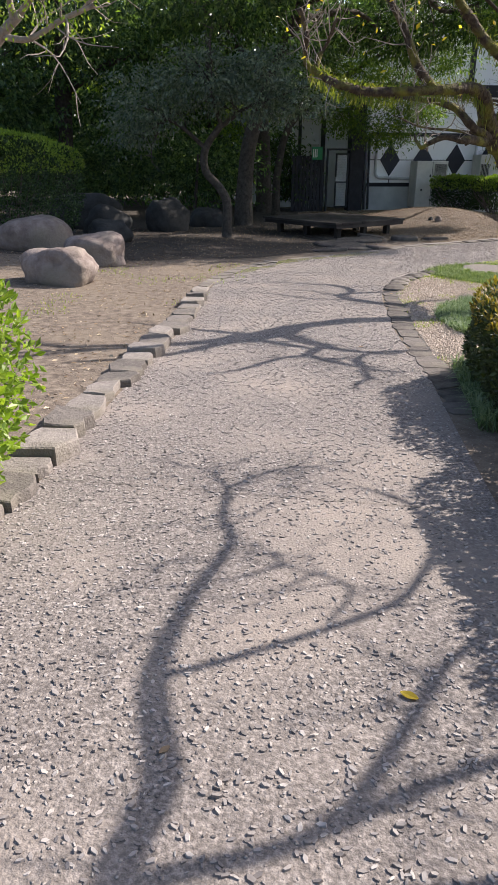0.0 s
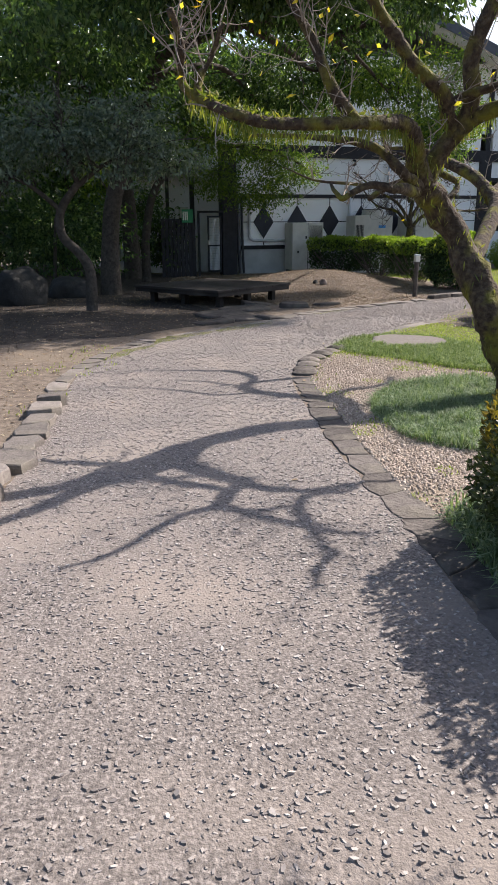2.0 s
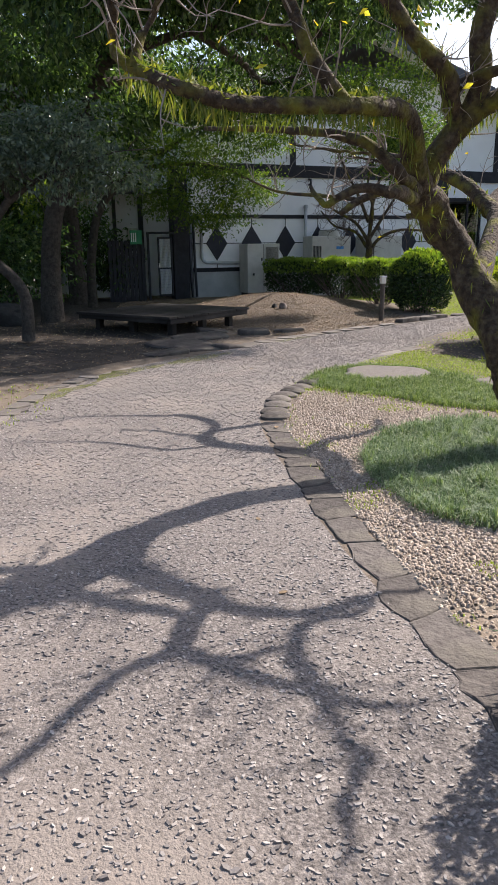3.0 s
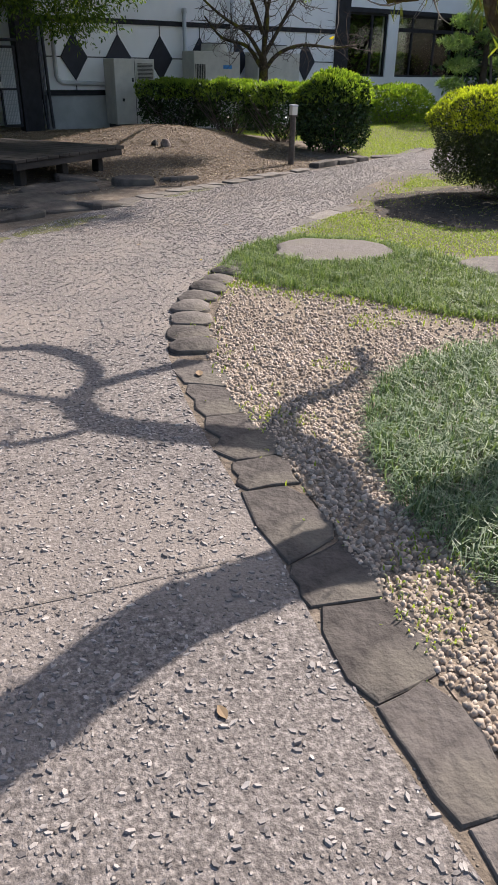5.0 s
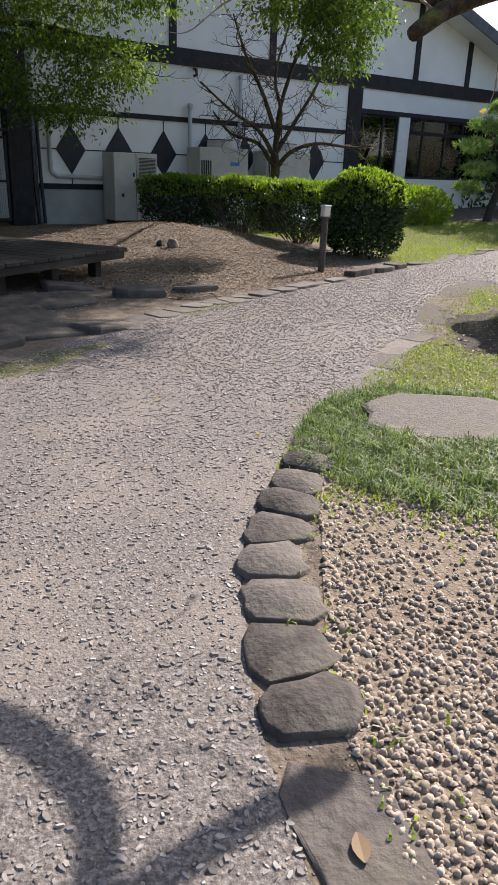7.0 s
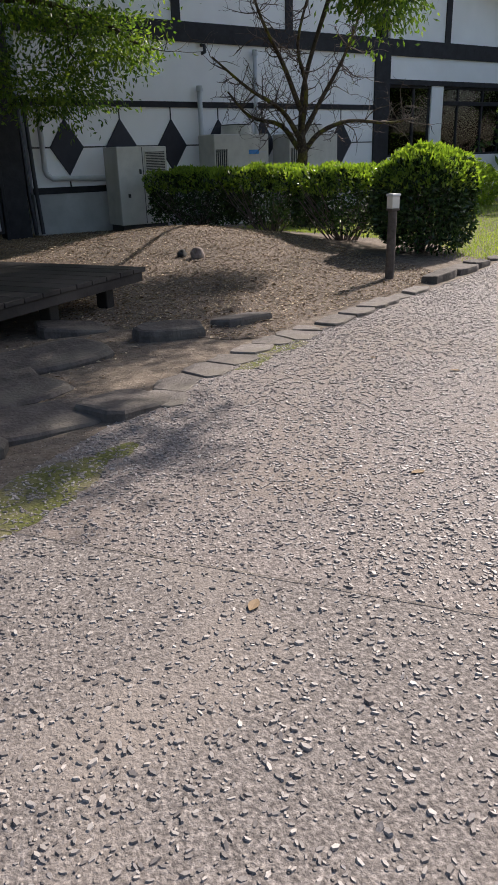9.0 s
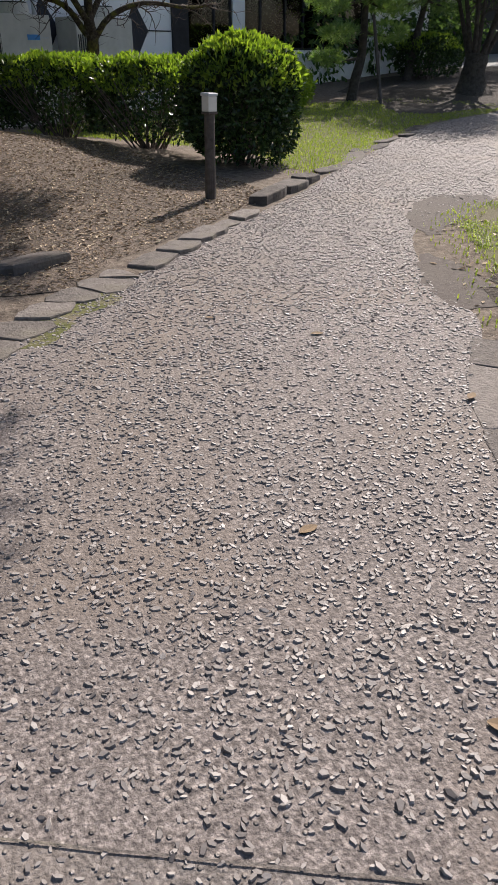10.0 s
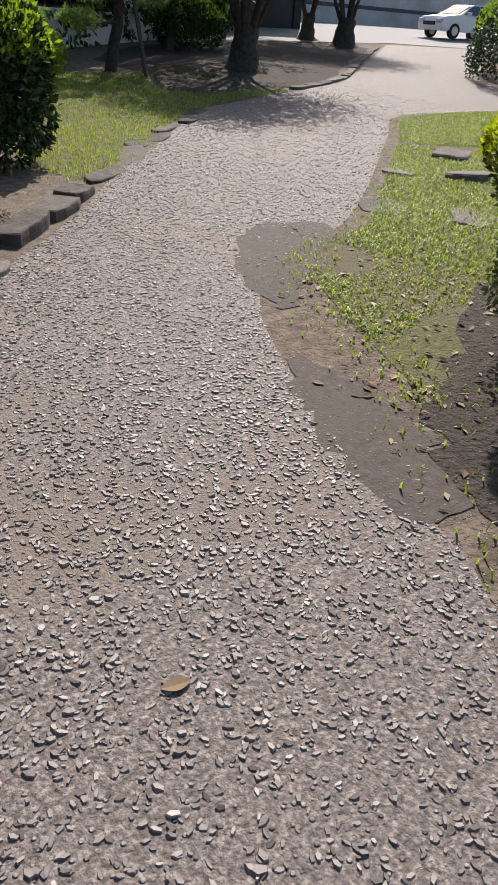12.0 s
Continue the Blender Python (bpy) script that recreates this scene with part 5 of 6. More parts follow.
shade_tree("understory_shrub", (-3.2, 24.5), [(-3.2, 24.5, 0), (-3.1, 24.5, 1), (-3.0, 24.4, 2)], (0.06, 0.05, 0.03), [],
           [((-3.2, 25, 1.6), (2.2, 0.9, 1.4), 600), ((-5.0, 30.5, 1.4), (2.6, 0.9, 1.6), 700), ((-9.5, 30.5, 1.6), (2.8, 0.9, 1.9), 700), ((-14, 28, 1.8), (3, 1.0, 2.2), 700), ((-6.3, 25.5, 1.6), (2.4, 1.0, 1.5), 700), ((-0.2, 30.0, 1.1), (0.6, 0.5, 1.1), 260), ((-0.9, 30.4, 2.0), (0.8, 0.7, 1.3), 300), ((-10.5, 25, 2), (2.5, 1.2, 2), 600), ((-2.6, 33.5, 3.6), (1.6, 0.8, 2.2), 400)],
           M_dark, "dark leafy undergrowth below the trees", 0.15, 47)
shade_tree("back_thicket", (-6.0, 37.5), [(-6, 37.5, 0), (-6, 37.5, 2), (-6, 37.5, 4)], (0.2, 0.15, 0.1), [],
           [((x, 37.0, z), (3.2, 1.0, 2.0), 330) for x in (-22, -17.5, -13, -8.5, -4, -0.5) for z in (1.4, 4.2)], M_dark, "dense dark thicket closing the garden", 0.42, 51)
# bright leaf colour stands for sun on the foliage between the trunks
shade_tree("sunlit_shrub", (-2.6, 32.0), [(-2.6, 32, 0), (-2.5, 32, 1), (-2.5, 32, 2.6)], (0.06, 0.05, 0.03), [],
           [((-2.4, 31.6, 3.2), (0.9, 0.5, 0.9), 190), ((-1.9, 31.8, 2.3), (0.6, 0.4, 0.5), 90), ((-9.3, 29.5, 5.2), (1.1, 0.5, 0.9), 130), ((-7.5, 29.0, 4.6), (0.7, 0.4, 0.4), 70)],
           M_young, "leaves between dark trunks, their sunlit look put into a bright colour", 0.16, 48)
shade_tree("maple_tree", (-0.75, 27.4), [(-0.75, 27.4, -0.05), (-0.7, 27.4, 1.5), (-0.3, 27.5, 3.0), (0.9, 27.7, 4.1), (2.0, 28.0, 4.8)], (0.16, 0.14, 0.12, 0.1, 0.09),
           [[(0.9, 27.7, 4.1), (2.6, 27.8, 4.2), (3.8, 27.4, 3.9), (4.8, 27.2, 3.3)], [(1.8, 27.9, 4.7), (2.8, 27.6, 5.2), (4.2, 27.2, 5.6)], [(0.0, 27.5, 3.3), (0.0, 27.6, 4.2), (-0.2, 27.4, 4.8)]],
           [((3.9, 27.3, 3.5), (1.2, 0.8, 0.6), 420), ((3.0, 27.5, 2.7), (1.1, 0.7, 0.5), 360), ((2.2, 27.5, 4.3), (1.5, 1.0, 0.8), 600), ((4.3, 27.1, 4.9), (1.5, 0.9, 0.7), 500), ((0.6, 27.6, 4.9), (1.4, 0.9, 0.9), 560), ((2.6, 27.4, 6.0), (2.2, 1.2, 0.9), 700), ((1.6, 27.7, 3.2), (0.9, 0.7, 0.5), 260), ((5.6, 27.0, 5.9), (1.2, 0.8, 0.5), 240)],
           M_maple, "green maple with drooping sprays before the white wall", 0.11, 49, 7)
shade_tree("overhanging_maple", (8.72, 29.75), [(8.72, 29.75, -0.05), (8.66, 29.7, 1.5), (8.66, 29.5, 3.0), (8.8, 28.4, 4.6), (8.6, 26.8, 5.6)], (0.07, 0.06, 0.05, 0.045, 0.04),
           [[(8.6, 26.8, 5.6), (8.3, 25.2, 5.1), (7.8, 24.5, 4.4)], [(8.6, 26.8, 5.6), (7.6, 25.0, 5.8), (6.4, 24.2, 5.5)]],
           [((7.9, 24.4, 4.0), (0.75, 0.7, 0.75), 420), ((7.1, 24.6, 4.6), (0.9, 0.8, 0.6), 420), ((8.5, 25.0, 4.7), (0.8, 0.8, 0.7), 380), ((6.0, 24.2, 5.4), (1.0, 0.8, 0.5), 300), ((7.6, 24.6, 5.8), (1.5, 1.0, 0.8), 480)],
           M_maple, "slender maple with hanging green sprays beside the hedge", 0.11, 50, 7)


# garden pines
def pine(base, trunk, rad, pads, seed, label):
    r = np.random.default_rng(seed)
    b = (base[0], base[1], gz(base[0], base[1]))
    t = tree_thing("pine_tree", b, label)
    solid("trunk", [(*join([tube(trunk, rad, 9, 5)]), 0)], M_barkdark, t, smooth=True)
    for c, rx, n in pads:
        k = min(range(len(trunk)), key=lambda i: abs(trunk[i][2] - c[2] + 0.2))
        solid("limb", [(*join([tube([trunk[k], tuple((np.array(trunk[k]) + c) / 2 + [0, 0, -0.05]), tuple(np.array(c) - [0, 0, 0.1])], (0.045, 0.035, 0.02), 6, 3)]), 0)], M_barkdark, t, smooth=True)
        d = unit(r.normal(size=(n, 3)))
        p = np.array(c) + d * r.uniform(0.3, 1, (n, 1)) ** 0.5 * [rx, rx, rx * 0.38]
        ps = np.repeat(p, 16, 0)
        solid("needle_pad", [(*leaves(ps, np.tile([0, 0, 0.55], (len(ps), 1)) + np.repeat(d, 16, 0) * 0.3, 0.17, 0.02, r, 0, 0.75), 0)], M_pine, t)
    return t


pine((16.3, 30.6), [(0, 0, -0.05), (0.15, 0.05, 0.5), (0.35, 0.1, 1.0), (0.3, 0.0, 1.6), (0.2, -0.1, 2.3), (0.1, -0.1, 3.1)], (0.15, 0.13, 0.12, 0.1, 0.08, 0.04),
     [((0.1, -0.1, 3.3), 0.62, 120), ((-0.5, 0, 2.8), 0.5, 80), ((0.7, 0, 2.8), 0.55, 90), ((-0.8, 0.1, 2.2), 0.55, 90), ((1.0, -0.1, 2.2), 0.6, 95), ((0.1, -0.5, 2.4), 0.5, 80), ((-0.7, -0.2, 1.55), 0.5, 80), ((0.9, -0.2, 1.6), 0.6, 90), ((-0.9, -0.1, 1.0), 0.45, 60)], 61, "trained garden pine with cloud-shaped needle pads on the lawn")
pine((21.2, 33.6), [(0, 0, -0.05), (0.2, 0.05, 0.7), (0.4, 0.1, 1.4), (0.5, 0.0, 2.3), (0.5, -0.1, 3.4)], (0.15, 0.13, 0.11, 0.09, 0.04),
     [((0.5, -0.1, 3.8), 0.9, 120), ((-0.4, 0, 3.0), 0.8, 100), ((1.3, 0, 3.0), 0.8, 100), ((-0.5, 0.1, 2.2), 0.8, 100), ((1.4, -0.1, 2.2), 0.75, 95), ((0.4, -0.6, 2.6), 0.7, 90)], 62, "taller garden pine near the car park")
stake = thing("tree_stake", Matrix.Translation((16.35, 29.45, gz(16.35, 29.45))), "thin wooden stake propping the pine", "stake")
solid("pole", [(*tube([(0, 0, -0.05), (0.03, 0.3, 1.0), (0.06, 0.6, 2.0)], (0.05, 0.045, 0.04), 8, 2), 0)], M_post, stake, smooth=True)


def multistem(base, n, h, seed, rad, label):
    r = np.random.default_rng(seed)
    b = (base[0], base[1], gz(base[0], base[1]))
    t = tree_thing("multistem_tree", b, label)
    v, f = tube([(0, 0, -0.1), (0, 0, 0.15), (0, 0, 0.6), (0.03, 0, 0.9)], (rad * 2.2, rad * 1.3, rad, rad * 1.05), 12, 4)
    v = v + (np.array([noise.noise(Vector(q) * 4) for q in v]) * 0.06)[:, None] * unit(v * [1, 1, 0])
    solid("trunk", [(v, f, 0)], M_barkdark, t, smooth=True)
    fine, lv = [], []
    for i in range(n):
        w = 6.28 * i / n + r.uniform(-0.3, 0.3)
        e = r.uniform(0.5, 1.3)
        q = [(math.cos(w) * rad * 0.5, math.sin(w) * rad * 0.5, 0.7), (math.cos(w) * e * 0.45, math.sin(w) * e * 0.45, 1.5), (math.cos(w) * e, math.sin(w) * e, h)]
        solid("stem", [(*tube(q, (0.085, 0.06, 0.03), 7, 4), 0)], M_barkdark, t, smooth=True)
        o, tips = twigs(r, q, 7, 1.0, 0.015, 0.3, 2, 0.6, start=0.5)
        fine += o
        p, d = sprays(r, (math.cos(w) * e, math.sin(w) * e, h + 0.7), (1.6, 1.6, 0.9), 260, 8, 0.13, 0.17)
        lv.append(leaves(p, d, 0.13, 0.055, r, 0.3, 0.7))
    solid("fine_branching", [(*join(fine), 0)], M_barkdark, t)["kind"] = "stuff"
    solid("crown", [(*join(lv), 0)], M_maple, t)


multistem((19.4, 29.2), 9, 3.0, 71, 0.3, "many-stemmed dark tree with flared root base")
multistem((29.8, 33.0), 6, 3.2, 72, 0.32, "many-stemmed dark tree near the car park")
multistem((30.5, 35.2), 4, 3.4, 73, 0.24, "slim dark tree near the car park")
# the last three high clouds are unseen, added to shade the grove
shade_tree("boundary_trees", (24.0, 42.0), [(24, 42, 0), (24, 42, 3), (24, 42, 6)], (0.3, 0.25, 0.15), [],
           [((18, 35.5, 1.7), (2.6, 0.8, 1.4), 420), ((22.5, 36.5, 1.9), (2.6, 0.8, 1.4), 420), ((20, 40, 3.4), (4, 1.6, 3.0), 1200), ((26, 41, 3.6), (4, 1.6, 3.0), 1200), ((32, 42, 3.8), (3.5, 1.6, 3.0), 1000), ((23, 37.5, 2.2), (2.0, 0.8, 1.4), 420), ((28, 38.5, 2.2), (2.2, 0.8, 1.3), 420), ((24, 35, 6.6), (3.6, 2.0, 1.0), 420), ((28.2, 36.5, 6.6), (3.4, 2.0, 1.0), 420), ((32, 38.2, 6.6), (3.4, 2.0, 1.0), 380)], M_dark, "dark row of trees along the garden boundary", 0.29, 74, 6)

# ---- things against the building ----
def on_wall(name, u, v, z, label, category, group=""):
    return thing(name, WALL @ Matrix.Translation((u, v, z)), label, category, group)


cab = on_wall("equipment_cabinet", -1.32, -1.0, 0.12, "tall ivory metal equipment cabinet with a louvred grille", "cabinet")
part("body", box_bm((-0.62, 0, 0.1), (0.62, 0.75, 1.78), 0.012), M_ac, cab)
part("plinth", box_bm((-0.58, 0.05, -0.2), (0.58, 0.7, 0.1), 0.004), M_acdark, cab, "dark base frame")
part("door_seam", box_bm((-0.005, -0.004, 0.12), (0.01, 0.0, 1.76)), M_acdark, cab)
part("door_seam", box_bm((0.012, -0.004, 0.92), (0.6, 0.0, 0.935)), M_acdark, cab)
part("latch", box_bm((-0.1, -0.025, 1.2), (-0.05, -0.001, 1.3), 0.004), M_acdark, cab)
part("latch", box_bm((-0.42, -0.025, 0.7), (-0.36, -0.001, 0.78), 0.004), M_acdark, cab)
part("grille_frame", box_bm((0.05, -0.02, 0.98), (0.58, -0.001, 1.7), 0.004), M_ac, cab)
for i in range(20):
    part("grille_slat", box_bm((0.08, -0.034, 1.0 + i * 0.034), (0.55, -0.021, 1.018 + i * 0.034)), M_acdark, cab)


def ac_unit(u, badge):
    a = on_wall("air_conditioner", u, -1.0, 0.3, "ivory outdoor air-conditioning unit with a round fan on top", "air conditioner", "outdoor units by the wall")
    part("casing", box_bm((-0.8, 0, -0.35), (0.8, 0.75, 1.84), 0.015), M_ac, a)
    part("side_grille", box_bm((-0.76, -0.008, 0.5), (-0.42, -0.001, 1.5), 0.002), M_acdark, a)
    for i in range(6):
        part("grille_bar", box_bm((-0.74 + i * 0.058, -0.02, 0.5), (-0.73 + i * 0.058, -0.009, 1.5)), M_ac, a)
    bm = bmesh.new()
    bmesh.ops.create_cone(bm, cap_ends=True, segments=32, radius1=0.4, radius2=0.38, depth=0.2, matrix=Matrix.Translation((0.1, 0.38, 1.94)))
    part("fan_shroud", bm, M_ac, a)
    bm = bmesh.new()
    bmesh.ops.create_cone(bm, cap_ends=True, segments=32, radius1=0.36, radius2=0.36, depth=0.02, matrix=Matrix.Translation((0.1, 0.38, 2.055)))
    part("fan_guard", bm, M_acdark, a)
    if badge:
        part("badge", box_bm((0.2, -0.008, 1.38), (0.5, -0.001, 1.48)), M_blue, a, "plain blue maker's plate")
        part("badge_line", box_bm((0.53, -0.006, 1.41), (0.72, -0.001, 1.44)), M_pipe, a)
    return a


ac_unit(1.4, True)
ac_unit(3.65, False)


def pipe_run(name, pts, rad, mat, label, cap=0.0, group="pipes on the wall"):
    t = on_wall(name, pts[0][0], pts[0][1], pts[0][2], label, "pipe", group)
    o = np.array(pts[0])
    solid("pipe", [(*tube([tuple(np.array(p) - o) for p in pts], [rad] * len(pts), 12, 1), 0)], mat, t, smooth=True)
    if cap:
        e = np.array(pts[-1]) - o
        bm = bmesh.new()
        bmesh.ops.create_cone(bm, cap_ends=True, segments=14, radius1=cap, radius2=cap * 0.8, depth=0.12, matrix=Matrix.Translation(e))
        part("cowl", bm, mat, t)
    return t


pipe_run("vent_pipe", [(0.78, -0.12, 1.0), (0.78, -0.12, 2.0), (0.78, -0.12, 3.2)], 0.06, M_pipe, "grey capped vent pipe rising along the wall", 0.09)
pipe_run("vent_pipe", [(2.44, -0.12, 0.3), (2.44, -0.12, 2.0), (2.44, -0.12, 4.05)], 0.055, M_pipe, "grey capped vent pipe rising along the wall", 0.08)
pipe_run("drain_pipe", [(-3.3, -0.1, 2.8), (-3.3, -0.1, 1.45), (-3.26, -0.1, 1.35), (-3.15, -0.1, 1.28), (-2.0, -0.1, 1.25), (0.4, -0.1, 1.22)], 0.06, M_pipe, "bent grey pipe running low along the wall")
pipe_run("drain_pipe", [(-3.52, -0.1, 0.1), (-3.56, -0.1, 1.0), (-3.6, -0.1, 2.9)], 0.045, M_blackpipe, "black drain pipe beside the gate")
pipe_run("drain_pipe", [(-3.68, -0.12, 0.1), (-3.74, -0.12, 1.0), (-3.76, -0.12, 2.9)], 0.045, M_blackpipe, "black drain pipe beside the gate")
pipe_run("overflow_pipe", [(0.95, -0.02, 4.15), (0.95, -0.16, 4.12), (0.95, -0.18, 3.98), (0.86, -0.18, 3.95)], 0.04, M_blackpipe, "short black bent outlet under the beam")

# gate and service yard left of the hall
gate = on_wall("yard_gate", -4.75, -0.5, 0.1, "black steel gate with a pale mesh panel, closed", "gate")
for x in (-0.62, 0.3):
    part("gate_post", box_bm((x, 0, -0.15), (x + 0.07, 0.07, 2.15), 0.005), M_black, gate)
part("gate_head", box_bm((-0.62, 0, 2.15), (0.37, 0.07, 2.22), 0.005), M_black, gate)
for lo, hi in (((-0.26, 0.01, 0.1), (-0.2, 0.05, 2.05)), ((0.2, 0.01, 0.1), (0.26, 0.05, 2.05)), ((-0.2, 0.01, 0.1), (0.2, 0.05, 0.16)), ((-0.2, 0.01, 1.99), (0.2, 0.05, 2.05)), ((-0.2, 0.01, 1.0), (0.2, 0.05, 1.05))):
    part("gate_frame", box_bm(lo, hi, 0.004), M_black, gate)
for i in range(9):
    part("mesh_bar", box_bm((-0.18 + i * 0.043, 0.018, 0.16), (-0.162 + i * 0.043, 0.03, 1.99)), M_pipe, gate)
for i in range(20):
    part("mesh_bar", box_bm((-0.2, 0.03, 0.2 + i * 0.09), (0.2, 0.038, 0.212 + i * 0.09)), M_pipe, gate)
part("handle", box_bm((-0.25, -0.03, 1.05), (-0.2, 0.008, 1.2), 0.004), M_chrome, gate)
yard = thing("yard_wall", WALL, "white service building behind the gate with black corner column", "building", kind="structure")
part("corner_column", box_bm((-4.38, -0.35, -0.2), (-3.85, 0.2, 4.4), 0.01), M_black, yard, "black corner column")
part("back_wall", box_bm((-7.3, 2.2, -0.2), (-3.62, 2.4, 3.7)), M_wall, yard)
part("yard_roof", box_bm((-7.6, 1.6, 3.7), (-3.62, 4.0, 3.85), 0.01), M_roof, yard)
part("downpipe", box_bm((-5.9, 2.1, 0), (-5.78, 2.198, 3.6), 0.01), M_blackpipe, yard)
part("downpipe", box_bm((-4.95, 2.1, 0), (-4.78, 2.198, 3.6), 0.01), M_blackpipe, yard)
part("meter_box", box_bm((-5.4, 2.0, 1.9), (-5.05, 2.198, 2.5), 0.01), M_ac, yard)
part("side_wall", box_bm((-7.3, 2.41, -0.2), (-7.1, 8, 3.7)), M_wall, yard)
fence = on_wall("yard_fence", -6.5, -0.45, 0.1, "dark slatted yard fence overgrown by shrubs", "fence")
for i in range(9):
    part("board", box_bm((i * 0.14 - 0.2, 0, -0.15), (i * 0.14 - 0.075, 0.03, 1.95), 0.003), M_black, fence)
part("fence_rail", box_bm((-0.2, 0.031, 1.6), (1.06, 0.07, 1.68)), M_black, fence)
part("fence_rail", box_bm((-0.2, 0.031, 0.4), (1.06, 0.07, 0.48)), M_black, fence)
sign = on_wall("green_sign", -5.75, -0.52, 2.12, "small green exit board on the yard fence", "sign")
part("board", box_bm((-0.2, 0, -0.2), (0.2, 0.03, 0.25), 0.004), M_green, sign)
for i in range(3):
    part("white_stripe", box_bm((-0.17 + i * 0.07, -0.006, -0.12), (-0.135 + i * 0.07, -0.001, 0.17)), M_white, sign)
poster = on_wall("poster", 11.7, 1.2, 2.05, "orange poster inside the hall window", "poster")
part("sheet", box_bm((-0.22, 0, -0.3), (0.22, 0.01, 0.3)), M_orange, poster)
part("stand", box_bm((-0.02, 0.012, -1.55), (0.02, 0.05, 0.28)), M_black, poster)

# ---- car park ----
def car(m):
    c = thing("car", m, "white saloon car parked beyond the garden", "car")
    bm = bmesh.new()
    side = [(-2.15, 0.3), (-2.2, 0.62), (-2.05, 0.85), (-1.05, 0.98), (-0.25, 1.42), (0.95, 1.45), (1.75, 1.02), (2.15, 0.95), (2.2, 0.5), (2.1, 0.28)]
    l = [bm.verts.new((x, -0.84 if z < 1.0 else -0.66, z)) for x, z in side]
    r_ = [bm.verts.new((x, 0.84 if z < 1.0 else 0.66, z)) for x, z in side]
    bm.faces.new(l)
    bm.faces.new(r_[::-1])
    for k in range(len(side)):
        bm.faces.new((l[k], r_[k], r_[(k + 1) % len(side)], l[(k + 1) % len(side)]))
    bmesh.ops.recalc_face_normals(bm, faces=bm.faces)
    bmesh.ops.bevel(bm, geom=bm.edges[:], offset=0.05, segments=2, affect="EDGES")
    body = part("body", bm, M_car, c)
    for pts in ([(-0.95, 1.0), (-0.28, 1.37), (0.1, 1.38), (0.1, 1.0)], [(0.16, 1.0), (0.16, 1.38), (0.85, 1.38), (1.5, 1.04)]):
        for s in (-1, 1):
            bm = bmesh.new()
            q = [bm.verts.new((x, s * (0.868 - (z - 1.0) * 0.45), z)) for x, z in pts]
            q2 = [bm.verts.new((x, s * (0.855 - (z - 1.0) * 0.45), z)) for x, z in pts]
            bm.faces.new(q)
            for k in range(4):
                bm.faces.new((q[k], q2[k], q2[(k + 1) % 4], q[(k + 1) % 4]))
            part("side_window", bm, M_carglass, c)
    bm = box_bm((-1.0, -0.6, 1.02), (-0.98, 0.6, 1.4))
    for v in bm.verts:
        v.co.x += (v.co.z - 1.02) * 1.75 - 0.03
    part("windscreen", bm, M_carglass, c)
    for s in (-1, 1):
        part("headlight", box_bm((-2.21, s * 0.62 - 0.18, 0.62), (-2.0, s * 0.62 + 0.18, 0.78), 0.03), M_chrome, c)
        part("wing_mirror", box_bm((-0.75, s * 0.95 - 0.1, 0.98), (-0.6, s * 0.95 + 0.1, 1.1), 0.02), M_car, c)
    part("grille", box_bm((-2.235, -0.4, 0.5), (-2.18, 0.4, 0.66), 0.01), M_acdark, c)
    for x in (-1.35, 1.35):
        for s in (-1, 1):
            w = new("wheel")
            w.parent = c
            w.location = (x, s * 0.78, 0.31)
            bm = bmesh.new()
            bmesh.ops.create_cone(bm, cap_ends=True, segments=24, radius1=0.31, radius2=0.31, depth=0.2, matrix=Matrix.Rotation(math.pi / 2, 4, "X"))
            part("tyre", bm, M_tyre, w)
            bm = bmesh.new()
            bmesh.ops.create_cone(bm, cap_ends=True, segments=20, radius1=0.19, radius2=0.19, depth=0.22, matrix=Matrix.Rotation(math.pi / 2, 4, "X"))
            part("rim", bm, M_chrome, w)
    return c


car(pose(41.2, 33.6, gz(41.2, 33.6) + 0.012, 0, 0, -22))
wall_far = thing("boundary_wall", pose(38, 44, 1.0, 0, 0, -24), "grey boundary wall and dark shed beyond the car park", "wall", kind="structure")
part("shed_wall", box_bm((-8.5, -5.5, -0.6), (-0.8, -5.3, 4.5)), M_acdark, wall_far, "dark boarded shed wall")
part("shed_post", box_bm((-0.8, -5.6, -0.6), (-0.4, -5.25, 4.6), 0.02), M_black, wall_far)
part("far_wall", box_bm((-2, 2, -0.6), (40, 2.3, 3.6)), M_plinth, wall_far)
part("far_band", box_bm((-2, 1.97, 1.6), (40, 2.0, 1.8)), M_roof, wall_far)

